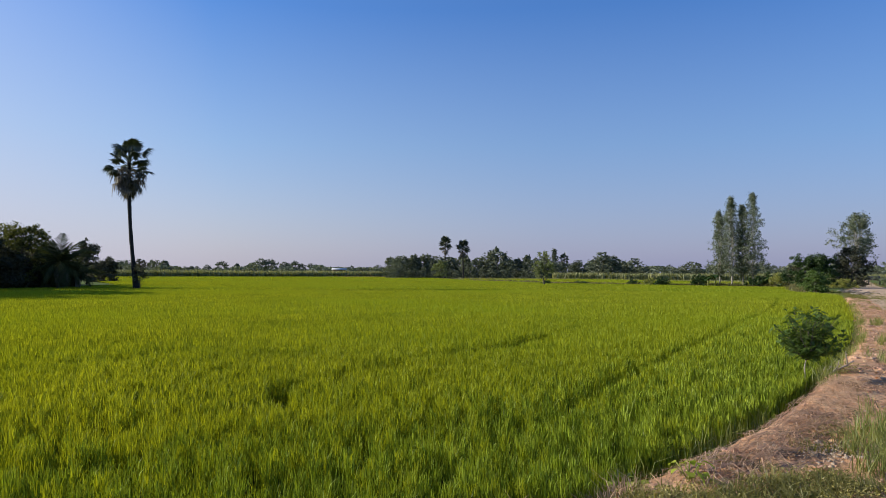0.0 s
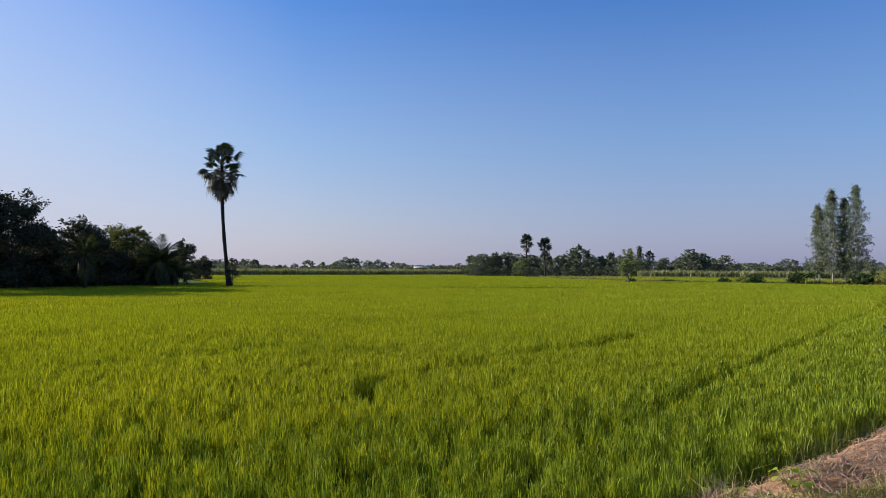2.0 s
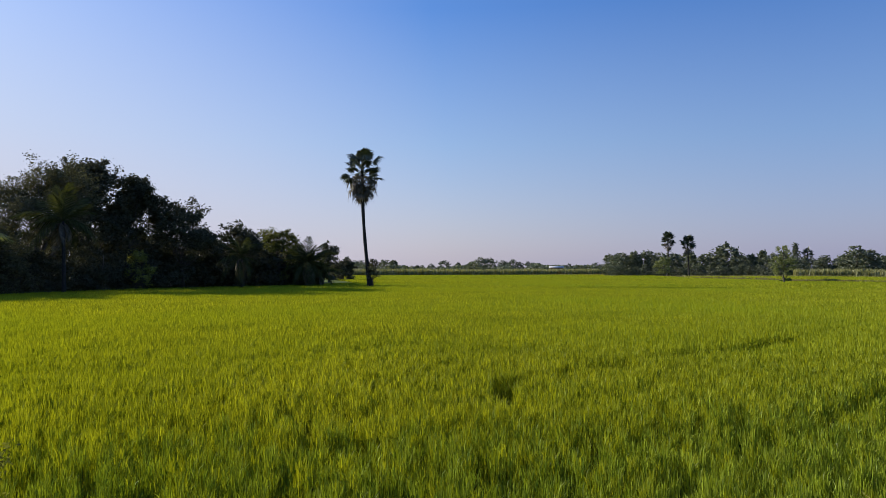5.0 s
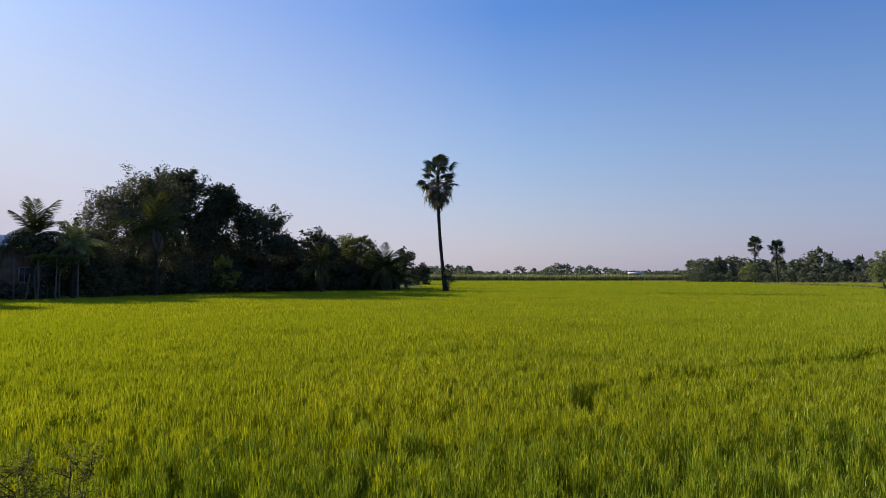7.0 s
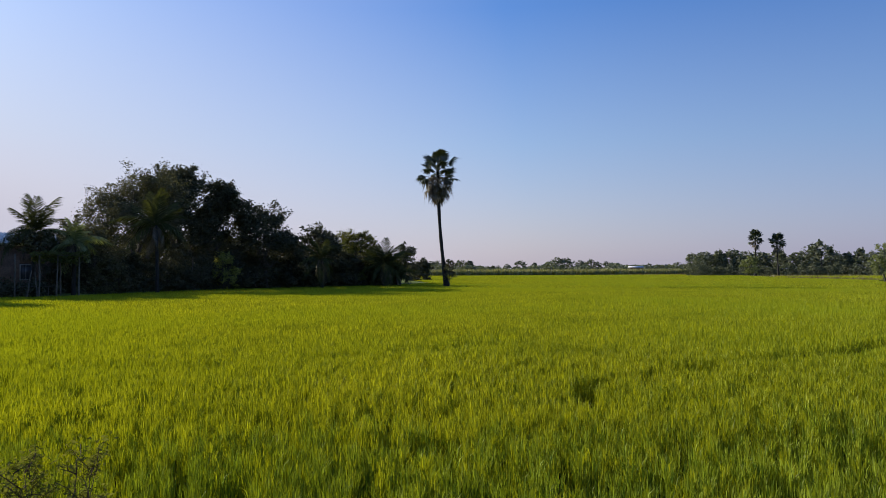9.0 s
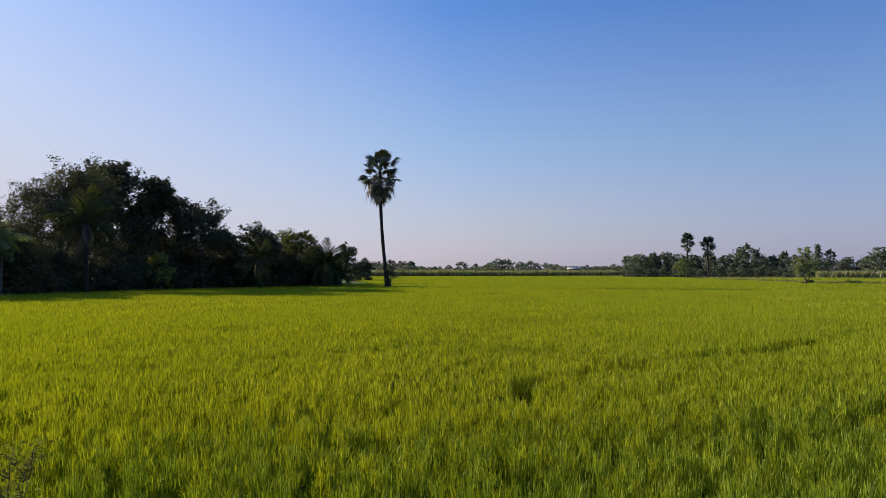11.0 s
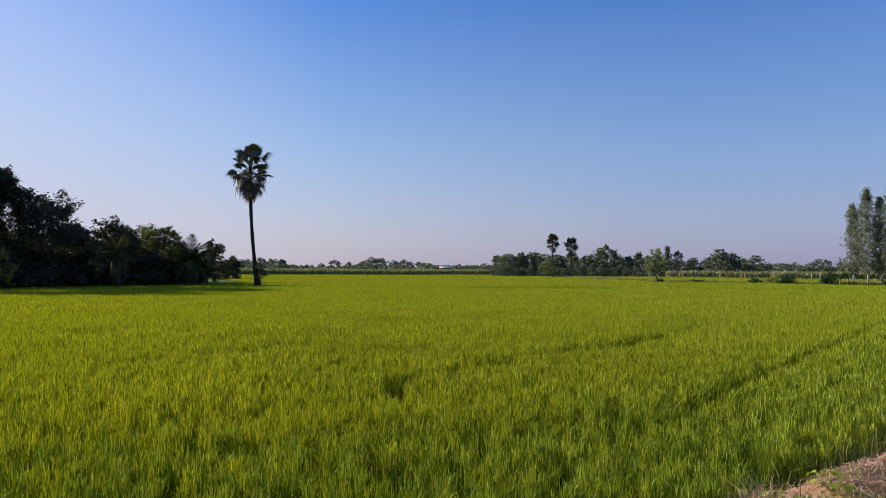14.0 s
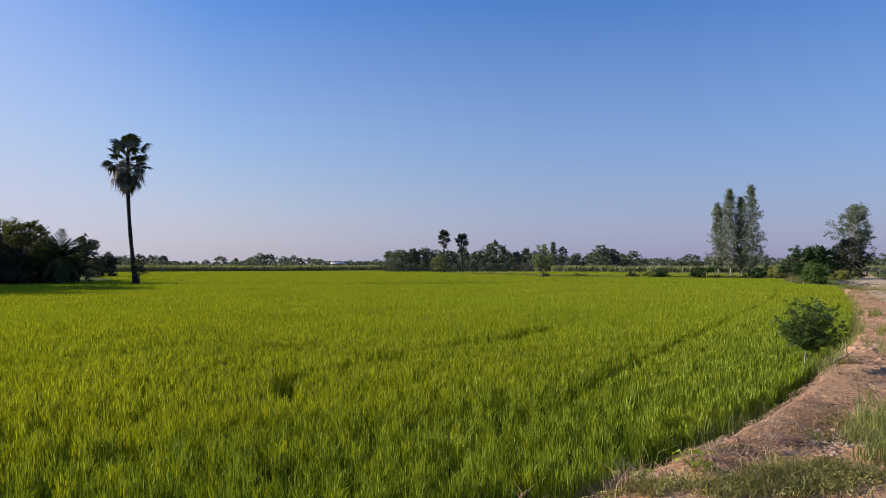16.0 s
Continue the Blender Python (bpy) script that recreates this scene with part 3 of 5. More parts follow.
    size = np.repeat(cluster * rng.uniform(0.55, 1.35, clusters), per)[:, None]
    reach = rng.uniform(-0.9, 1.1, (n, 1))
    v = rng.normal(size=(n, 3)) * 0.36 * (1.15 - 0.5 * np.abs(reach)) * np.array([1.1, 1.1, 0.75])
    p = c + (d * reach + v) * size
    p[:, 2] = np.maximum(p[:, 2], 0.05)
    link("crown", tri_mesh("crown", *leaves(p, leaf, rng, droop, slim)), leaf_mat, ob)
    return ob


def fan_frond(name, seed, stalk=1.25, blade=1.0, droop=0.3, slim=0.085):
    """A fan leaf along +x: stalk, then pleated segments spreading round its end."""
    rng = rng_of(seed)
    s = np.linspace(0, 1, 5)
    line = np.stack([s * stalk, s * 0, -0.18 * droop * stalk * s ** 2], 1)
    chunks = [tube(line, np.linspace(0.05, 0.025, 5), 4)]
    hub, n = line[-1], 30
    for k in range(n):
        a = radians(-150 + 300 * k / (n - 1)) + rng.normal(0, 0.03)
        L = blade * (0.75 + 0.3 * math.cos(a / 2)) * rng.uniform(0.85, 1.1)
        w = blade * slim * rng.uniform(0.7, 1.2)
        d = np.array([math.cos(a), math.sin(a), 0])
        side = np.array([-math.sin(a), math.cos(a), 0])
        q1 = hub + d * L * 0.55 + np.array([0, 0, 0.05 - 0.12 * droop + 0.07 * abs(math.sin(a))])
        q2 = hub + d * L * (1 - 0.12 * droop) + np.array([0, 0, -0.25 * droop - rng.uniform(0, 0.35) * droop + 0.1 * abs(math.sin(a))])
        up = np.array([0, 0, w * 0.5])
        V = np.array([hub, q1 - side * w, q1 + up, q1 + side * w, q2])
        chunks.append((V, [(0, 1, 2), (0, 2, 3), (1, 4, 2), (2, 4, 3)]))
    return tri_mesh(name, *joined(chunks))


FANS = [fan_frond("green_frond", 11, 1.35, 0.85, 0.6), fan_frond("green_frond", 12, 1.2, 0.9, 1.0), fan_frond("green_frond", 13, 1.45, 0.8, 1.4)]
DEAD_FANS = [fan_frond("dry_frond", 21, 1.15, 0.95, 1.7, 0.05), fan_frond("dry_frond", 22, 0.95, 0.95, 2.2, 0.045)]
for me in FANS:
    me.materials.append(LEAF_PALM)
for me in DEAD_FANS:
    me.materials.append(LEAF_DRY)


def sugar_palm(place, height, seed, label, lean=(-0.6, 0.0), crown=1.0, green=22, dead=28, base=0.4):
    rng = rng_of(seed)
    ob = rooted("sugar_palm", place, label, "palm tree", "sugar palms")
    neck = height - 2.3 * crown
    s = np.linspace(0, 1, 26)
    bow = 1 - (1 - s) ** 2.2
    line = np.stack([lean[0] * bow, lean[1] * bow, s * neck], 1)
    r = 0.17 + (base - 0.17) * np.exp(-s * 9) + 0.012 * np.sin(s * 130)
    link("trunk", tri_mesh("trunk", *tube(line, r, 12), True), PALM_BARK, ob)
    for i in range(green + dead):
        old = i >= green
        u = i / green if not old else (i - green) / dead
        tilt = 84 - 92 * u if not old else 6 - 62 * u + rng.uniform(-16, 16)
        turn = i * 137.5 + rng.uniform(-15, 15)
        z = neck + (0.1 - 1.2 * u if not old else -0.75 - 1.25 * u) * crown
        kinds = DEAD_FANS if old else FANS
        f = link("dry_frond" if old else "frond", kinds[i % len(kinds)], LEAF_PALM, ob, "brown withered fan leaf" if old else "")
        k = crown * rng.uniform(0.85, 1.2)
        f.matrix_basis = pose(lean[0], lean[1], z, 0, 0, turn) @ pose(0, 0, 0, 0, -tilt + rng.uniform(-9, 9), 0) @ pose(0, 0, 0, rng.uniform(-25, 25)) @ Matrix.Diagonal((k, k, k, 1))
    return ob


def feather_frond(name, seed, length=2.4, leaflet=0.55, sag=1.0):
    """A coconut leaf along +x: an arching rib with two rows of hanging leaflets."""
    rng = rng_of(seed)
    s = np.linspace(0, 1, 9)
    line = np.stack([length * (s - 0.12 * sag * s ** 3), s * 0, length * (0.16 * s - 0.55 * sag * s ** 2.2)], 1)
    chunks = [tube(line, np.linspace(0.035, 0.006, 9), 4)]
    n = 42
    for k in range(n):
        u = 0.14 + 0.86 * k / (n - 1)
        i = min(int(u * 8), 7)
        p = line[i] + (line[i + 1] - line[i]) * (u * 8 - i)
        t = line[i + 1] - line[i]
        t /= np.linalg.norm(t)
        L = leaflet * (0.45 + 0.75 * math.sin(math.pi * min(u * 0.9 + 0.1, 1))) * rng.uniform(0.8, 1.15)
        for side in (-1, 1):
            if rng.uniform() < 0.14:  # torn away
                continue
            L *= rng.uniform(0.85, 1.12)
            d = t * rng.uniform(0.5, 0.8) + np.array([0, side * 0.75, -0.28 - 0.35 * sag * rng.uniform(0.3, 1)])
            d /= np.linalg.norm(d)
            q = p + d * L * 0.55
            e = p + d * L + np.array([0, 0, -0.16 * L])
            w = t * 0.028
            chunks.append((np.array([p - w * 0.6, p + w * 0.6, q - w, q + w, e]), [(0, 1, 2), (1, 3, 2), (2, 3, 4)]))
    return tri_mesh(name, *joined(chunks))


COCO = [feather_frond("coconut_frond", 31, 2.5, 0.7, 0.6), feather_frond("coconut_frond", 32, 2.8, 0.75, 1.1), feather_frond("coconut_frond", 33, 2.5, 0.75, 1.5)]
COCO_DRY = [feather_frond("dry_coconut_frond", 34, 2.0, 0.5, 1.7)]
# lighter copy of the fronds, with sunlight put into the leaf colour
COCO_LIT = [feather_frond("coconut_frond", 35, 2.4, 0.75, 0.7), feather_frond("coconut_frond", 36, 2.5, 0.8, 1.2), feather_frond("coconut_frond", 37, 2.2, 0.75, 1.6)]
for me in COCO_LIT:
    me.materials.append(LEAF_PALE)
for me in COCO:
    me.materials.append(LEAF_COCO)
for me in COCO_DRY:
    me.materials.append(LEAF_DRY)


def coconut_palm(place, trunk, size, seed, label, fronds=18, dry=2, low=2.0, pale=False):
    rng = rng_of(seed)
    ob = rooted("coconut_palm", place, label, "palm tree", "coconut palms")
    lean = rng.uniform(-0.06, 0.06, 2) * trunk
    s = np.linspace(0, 1, 10)
    line = np.stack([lean[0] * s ** 2, lean[1] * s ** 2, s * trunk], 1)
    link("trunk", tri_mesh("trunk", *tube(line, 0.11 + 0.07 * np.exp(-s * 6) + 0.008 * np.sin(s * 60), 8), True), PALM_BARK, ob)
    for i in range(fronds + dry):
        old = i >= fronds
        u = i / fronds
        tilt = 86 - (86 - low) * u + rng.uniform(-17, 17) if not old else -25 + rng.uniform(-25, 12)
        f = link("dry_frond" if old else "frond", COCO_DRY[0] if old else (COCO_LIT if pale else COCO)[min(2, int(u * 3))], LEAF_COCO, ob, "brown hanging palm leaf" if old else "")
        k = size * rng.uniform(0.72, 1.12)
        f.matrix_basis = pose(line[-1][0], line[-1][1], trunk - 0.05, 0, 0, i * 137.5 + rng.uniform(-34, 34)) @ pose(0, 0, 0, rng.uniform(-22, 22), -tilt, 0) @ Matrix.Diagonal((k, k, k, 1))
    return ob


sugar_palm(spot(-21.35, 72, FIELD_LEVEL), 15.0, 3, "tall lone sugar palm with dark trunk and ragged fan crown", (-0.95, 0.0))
sugar_palm(spot(2.72, 210, FIELD_LEVEL), 13.2, 5, "distant sugar palm with round fan crown before the treeline", (0.1, 0), 1.0, 40, 10)
sugar_palm(spot(4.3, 210, FIELD_LEVEL), 12.3, 6, "distant sugar palm with round fan crown before the treeline", (-0.3, 0), 1.0, 38, 10)

# the dark grove and its palms
GROVE = "grove beside the paddy"


def grove_spot(bearing, reach):
    """A place on the raised ground of the grove."""
    p = spot(bearing, reach)
    return Vector((p.x, p.y, float(land(p.x, p.y)) - 0.02))


broad_tree("feathery_tree", grove_spot(-45.6, 64), 10.8, 9.2, 0.6, LEAF_FINE, BARK, 41, "large dark feathery-leaved tree in the shaded grove", group=GROVE, clusters=300, per=130, leaf=0.18, cluster=0.75, slim=0.45, hollow=0.05, lobes=11, ragged=0.16, peak=0.25)
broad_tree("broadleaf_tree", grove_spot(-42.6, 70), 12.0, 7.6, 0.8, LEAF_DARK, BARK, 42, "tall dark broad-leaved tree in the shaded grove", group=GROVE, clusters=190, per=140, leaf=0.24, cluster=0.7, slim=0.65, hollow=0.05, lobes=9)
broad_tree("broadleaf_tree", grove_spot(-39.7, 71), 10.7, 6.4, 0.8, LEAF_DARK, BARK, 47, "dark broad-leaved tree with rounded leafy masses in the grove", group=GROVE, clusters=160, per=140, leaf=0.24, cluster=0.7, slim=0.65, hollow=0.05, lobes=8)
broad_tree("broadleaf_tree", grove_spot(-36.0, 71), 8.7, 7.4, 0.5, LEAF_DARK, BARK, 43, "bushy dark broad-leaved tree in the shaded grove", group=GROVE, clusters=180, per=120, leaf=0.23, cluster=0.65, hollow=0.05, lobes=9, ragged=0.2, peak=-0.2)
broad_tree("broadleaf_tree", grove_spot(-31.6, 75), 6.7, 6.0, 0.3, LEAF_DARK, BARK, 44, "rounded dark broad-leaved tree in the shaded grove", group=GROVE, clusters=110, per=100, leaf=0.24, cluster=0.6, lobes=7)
broad_tree("broadleaf_tree", grove_spot(-28.9, 79), 6.6, 5.6, 0.3, LEAF_OLIVE, BARK, 45, "yellow-green tree with sunlit feathery top", group=GROVE, clusters=120, per=100, leaf=0.2, cluster=0.5, lobes=7, ragged=0.25)
broad_tree("broadleaf_tree", grove_spot(-24.75, 94), 5.4, 3.2, 0.6, LEAF_DARK, BARK, 46, "small dark tree at the end of the grove", group=GROVE, clusters=70, per=80, leaf=0.24, cluster=0.45, lobes=5)
broad_tree("broadleaf_tree", grove_spot(-23.6, 130), 4.2, 5.4, 0.2, LEAF_DARK, BARK, 48, "low dark tree behind the lone palm", group=GROVE, clusters=100, per=80, leaf=0.34, cluster=0.6, lobes=5)
coconut_palm(grove_spot(-52.3, 56), 4.3, 1.1, 51, "coconut palm with dark arching fronds beside the house", 25, 2, -14.0)
coconut_palm(grove_spot(-49.75, 54.6), 3.7, 0.9, 52, "short coconut palm with drooping fronds in a green paled as if sunlit", 18, 3, -10.0, True)
coconut_palm(grove_spot(-44.1, 58), 5.6, 1.15, 53, "coconut palm half hidden in the dark grove", 16, 5, -12.0)
coconut_palm(grove_spot(-31.6, 70.2), 3.2, 1.0, 54, "short coconut palm with pale withered lower fronds", 16, 8, -34.0)
coconut_palm(grove_spot(-26.6, 75.5), 2.7, 1.15, 55, "bushy coconut palm at the end of the grove", 26, 4, -28.0)
coconut_palm(grove_spot(-25.5, 79), 1.5, 1.05, 56, "bushy coconut palm at the end of the grove", 22, 3, -10.0)
# three low ones near bearing -54 are added to darken the yard behind the benches
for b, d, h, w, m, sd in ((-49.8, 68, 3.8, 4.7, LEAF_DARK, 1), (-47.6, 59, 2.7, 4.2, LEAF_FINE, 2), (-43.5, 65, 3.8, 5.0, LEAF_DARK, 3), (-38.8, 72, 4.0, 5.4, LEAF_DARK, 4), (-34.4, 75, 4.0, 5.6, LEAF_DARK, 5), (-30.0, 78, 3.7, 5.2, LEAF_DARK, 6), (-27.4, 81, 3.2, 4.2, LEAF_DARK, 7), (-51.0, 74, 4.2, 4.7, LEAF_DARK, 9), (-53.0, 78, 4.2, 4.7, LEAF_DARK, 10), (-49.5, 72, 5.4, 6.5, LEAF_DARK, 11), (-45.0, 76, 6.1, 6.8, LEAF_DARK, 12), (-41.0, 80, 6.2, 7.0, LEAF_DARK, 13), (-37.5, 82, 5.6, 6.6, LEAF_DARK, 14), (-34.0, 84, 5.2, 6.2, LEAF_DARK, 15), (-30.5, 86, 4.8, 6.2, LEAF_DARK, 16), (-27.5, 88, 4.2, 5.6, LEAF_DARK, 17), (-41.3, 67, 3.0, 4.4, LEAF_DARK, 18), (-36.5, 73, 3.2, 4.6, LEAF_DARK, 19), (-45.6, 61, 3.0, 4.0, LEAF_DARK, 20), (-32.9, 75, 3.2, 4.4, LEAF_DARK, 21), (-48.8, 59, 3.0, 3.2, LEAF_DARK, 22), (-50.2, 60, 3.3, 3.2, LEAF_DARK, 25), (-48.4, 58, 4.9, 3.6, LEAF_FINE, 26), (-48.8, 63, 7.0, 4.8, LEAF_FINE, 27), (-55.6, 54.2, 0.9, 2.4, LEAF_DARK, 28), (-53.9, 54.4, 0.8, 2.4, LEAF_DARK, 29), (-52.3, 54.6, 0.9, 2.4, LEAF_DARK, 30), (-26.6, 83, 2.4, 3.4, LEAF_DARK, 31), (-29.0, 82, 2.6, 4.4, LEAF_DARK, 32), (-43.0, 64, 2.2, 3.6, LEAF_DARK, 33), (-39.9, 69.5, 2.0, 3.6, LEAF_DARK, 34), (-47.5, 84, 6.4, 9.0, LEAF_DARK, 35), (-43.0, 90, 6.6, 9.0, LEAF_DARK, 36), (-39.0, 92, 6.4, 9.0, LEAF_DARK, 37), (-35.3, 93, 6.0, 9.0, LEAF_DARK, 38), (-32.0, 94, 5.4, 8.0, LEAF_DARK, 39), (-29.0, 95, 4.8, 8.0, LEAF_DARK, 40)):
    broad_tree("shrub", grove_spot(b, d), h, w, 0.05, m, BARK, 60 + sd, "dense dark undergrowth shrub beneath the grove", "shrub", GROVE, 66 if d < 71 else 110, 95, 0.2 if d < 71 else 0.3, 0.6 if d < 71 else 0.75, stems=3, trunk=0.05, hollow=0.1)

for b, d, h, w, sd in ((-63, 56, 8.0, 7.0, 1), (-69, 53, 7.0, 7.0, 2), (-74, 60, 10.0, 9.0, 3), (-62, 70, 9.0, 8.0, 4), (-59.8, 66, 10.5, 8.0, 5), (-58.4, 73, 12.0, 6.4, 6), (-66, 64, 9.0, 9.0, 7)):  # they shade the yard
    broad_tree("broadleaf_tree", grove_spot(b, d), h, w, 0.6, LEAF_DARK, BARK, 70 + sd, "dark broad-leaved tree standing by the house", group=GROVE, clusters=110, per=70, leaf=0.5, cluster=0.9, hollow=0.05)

broad_tree("yard_tree", grove_spot(-52.2, 55.5), 4.5, 3.4, 2.9, LEAF_FINE, BARK, 75, "thin-stemmed spreading yard tree before the house", group=GROVE, clusters=40, per=70, leaf=0.22, cluster=0.45, trunk=0.06)

broad_tree("shrub", grove_spot(-39.2, 68), 3.6, 2.7, 0.2, LEAF_YELLOW_LIT, BARK, 68, "yellow-green shrub at the edge of the grove, leaf colour brightened as if sunlit", "shrub", GROVE, 60, 60, 0.16, 0.36, stems=3, trunk=0.04, hollow=0.1)

# tall pale-stemmed trees along the far dyke
for b, d, h, w, sd in ((24.45, 94, 9.7, 2.9, 1), (25.3, 93, 11.3, 3.1, 2), (26.1, 94, 10.4, 2.9, 3), (26.8, 93, 11.8, 3.5, 4)):
    broad_tree("eucalyptus_tree", spot(b, d, -0.1), h, w, 1.6, LEAF_GREY, PALE_BARK, 80 + sd, "tall slender eucalyptus with pale trunk and sparse grey-green leaves", "tree", "eucalyptus row", 330, 30, 0.18, 0.36, 0.6, 0.42, 0.095, 1, "column", 0.0, ragged=0.2)
broad_tree("eucalyptus_tree", spot(33.55, 100), 9.1, 4.8, 3.9, LEAF_GREY, PALE_BARK, 86, "spreading eucalyptus with airy grey-green crown beside the track", "tree", "", 120, 70, 0.22, 0.6, 0.5, 0.42, 0.16, hollow=0.1)
broad_tree("roadside_tree", spot(33.2, 97), 4.6, 4.4, 0.2, LEAF_DARK, BARK, 87, "dark dense shrubby tree beside the track", "tree", "", 80, 100, 0.24, 0.55, stems=3)
broad_tree("roadside_tree", spot(30.9, 86), 3.8, 5.0, 0.4, LEAF_DEEP, BARK, 88, "low rounded dark green tree by the field corner", "tree", "", 100, 110, 0.2, 0.45, stems=2, lobes=6, ragged=0.2)
broad_tree("shrub", spot(31.0, 66), 1.8, 2.3, 0.05, LEAF_BUSH, BARK, 89, "dense bright green shrub at the field corner", "shrub", "", 60, 90, 0.14, 0.32, stems=4, trunk=0.04, ragged=0.2)
broad_tree("lone_tree", spot(10.9, 96, FIELD_LEVEL), 4.9, 3.0, 1.4, LEAF_PALE, BARK, 90, "small pale green tree standing alone in the field", "tree", "", 44, 70, 0.2, 0.4, trunk=0.12)

broad_tree("far_tree", spot(11.75, 262, FIELD_LEVEL), 10.6, 4.6, 2.0, LEAF_FAR_HAZY, BARK, 91, "distant tall slim tree above the treeline", "tree", "far treeline", 60, 24, 0.6, 0.7, shape="column")
sugar_palm(spot(12.5, 262, FIELD_LEVEL), 9.6, 8, "small distant sugar palm above the treeline", (0.2, 0), 1.0, 20, 8)
broad_tree("far_tree", spot(2.35, 207, FIELD_LEVEL), 5.6, 4.6, 1.2, LEAF_PALE, BARK, 92, "pale round tree at the foot of the distant palms", "tree", "", 60, 40, 0.4, 0.5)

# bush on the near bank
def feathery_bush(place, height, width, foot, seed, label):
    """A small leaning bush: thin pale stem, forked twigs, and sprays of paired leaflets."""
    rng = rng_of(seed)
    ob = rooted("bank_bush", place, label, "bush")
    wood, sprays = [], []
    fork = np.array([0.0, 0.0, foot * 0.8])
    link("stem", tri_mesh("stem", *tube(wavy((-0.02, 0, -0.04), fork, 6, 0.012, rng), np.linspace(0.012, 0.009, 6), 7), True), DRY_WOOD, ob, "thin pale stem")
    for k in range(56):
        u, a = rng.uniform(0, 1), k * 2.4
        side = math.sqrt(max(0.05, 1 - ((u - 0.38) / 0.64) ** 2)) * (1 + 0.12 * math.sin(a * 2 + 1))
        r = width / 2 * math.sqrt(rng.uniform(0.1, 1)) * side
        end = np.array([math.cos(a) * r + 0.08, math.sin(a) * r, foot + u * (height - foot)])
        path = wavy(fork, end, 6, 0.02, rng)
        wood.append(tube(path, np.linspace(0.008, 0.002, 6), 4))
        for q in range(24):
            p = path[rng.integers(2, 6)] + rng.normal(0, 0.018, 3)
            sprays.append((p, rng.uniform(0, 6.28), rng.uniform(-0.7, 1.0)))
    link("twigs", tri_mesh("twigs", *joined(wood), True), BARK, ob, "thin dark forked twigs")
    c, n = [], 9
    V, F, k = [], [], 0
    for p, a, tilt in sprays:
        L = rng.uniform(0.07, 0.12)
        d = np.array([math.cos(a) * math.cos(tilt), math.sin(a) * math.cos(tilt), math.sin(tilt)])
        side, roll = np.array([-math.sin(a), math.cos(a), 0]), rng.uniform(-0.9, 0.9)
        for i in range(1, n + 1):
            u = i / n
            m = p + d * L * u + np.array([0, 0, -0.35 * L * u * u])
            w = 0.023 * math.sin(math.pi * (0.15 + 0.8 * u)) + 0.006
            for g in (-1, 1):
                e = m + (side * g * 0.85 + np.array([0, 0, roll * g])) * w + d * 0.012
                V += [m - d * 0.003, m + d * 0.005, e + d * 0.003, e - d * 0.002]
                F += [(k, k + 1, k + 2), (k, k + 2, k + 3)]
                k += 4
    link("foliage", tri_mesh("foliage", V, F), LEAF_BUSH, ob, "feathery dark green paired leaflets")
    return ob


feathery_bush((5.75, 9.85, float(land(5.75, 9.85))), 1.29, 1.1, 0.69, 95, "small feathery dark green bush on a thin pale stem")

# ---- the distance ----
def cane_strip(a, b, height, seed, label):
    """A field edge of tall cane: many upright bent leaves."""
    rng = rng_of(seed)
    a, b = np.array(a, float), np.array(b, float)
    L = np.linalg.norm(b - a)
    n = int(L * 60)
    s, depth = rng.uniform(0, 1, n), rng.uniform(0, 5, n)
    d = (b - a) / L
    x, y = a[0] + d[0] * s * L - d[1] * depth, a[1] + d[1] * s * L + d[0] * depth
    h = height * rng.uniform(0.75, 1.1, n) * (1 + 0.1 * ripple(x, y, 9.0, seed))
    V = blades(x, y, np.full(n, FIELD_LEVEL), h, np.full(n, 0.22), rng.uniform(0.0, 0.3, n), rng, 0.6)
    return tagged(link("sugar_cane", tri_mesh("sugar_cane", *V), CANE), label, "sugar cane", "cane fields", "stuff")


cane_strip((-230, 215), (-2, 284), 2.9, 101, "long strip of pale green sugar cane behind the paddy")
cane_strip((40, 195), (160, 165), 2.1, 102, "strip of pale green sugar cane behind the grass field")
kinds = [broad_tree("far_tree", (0, 0, -50), 9, (9, 7, 10, 6, 8)[k], 0.1, LEAF_FAR_HAZY, BARK, 110 + k, "distant tree in the treeline, its green paled by painted haze", "tree", "far treeline", 84, 12, 0.95, (0.95, 0.8, 1.05, 0.85, 0.75)[k], hollow=0.25, trunk=0.12, limbs=4) for k in range(5)]
rng = rng_of(7)
far = []
for b in np.arange(-1.8, 18.6, 0.55):  # low growth at the foot of the belt
    far.append((b + rng.uniform(-0.2, 0.2), rng.uniform(214, 220) if b < 11 else rng.uniform(235, 245), rng.uniform(0.28, 0.42)))
for b in np.arange(-1.6, 18.4, 0.42):  # the middle belt
    far.append((b + rng.uniform(-0.25, 0.25), rng.uniform(222, 250), rng.uniform(0.55, 0.85) if b < 13 else rng.uniform(0.5, 0.75)))
for b, d, k in ((7.1, 226, 1.12), (6.6, 230, 0.95), (0.2, 224, 0.85), (1.2, 226, 0.9), (15.6, 215, 0.86), (16.3, 218, 0.8), (-0.7, 226, 0.8), (9.5, 230, 0.85)):
    far.append((b, d, k))
for b in np.arange(-42, 0, 0.38):  # the low far belt
    far.append((b + rng.uniform(-0.3, 0.3), rng.uniform(400, 560), rng.uniform(0.4, 0.75) if rng.uniform() < 0.8 else rng.uniform(0.8, 1.15)))
for b in np.arange(18, 39, 0.42):
    far.append((b + rng.uniform(-0.3, 0.3), rng.uniform(380, 560), rng.uniform(0.4, 0.7) if rng.uniform() < 0.8 else rng.uniform(0.8, 1.05)))
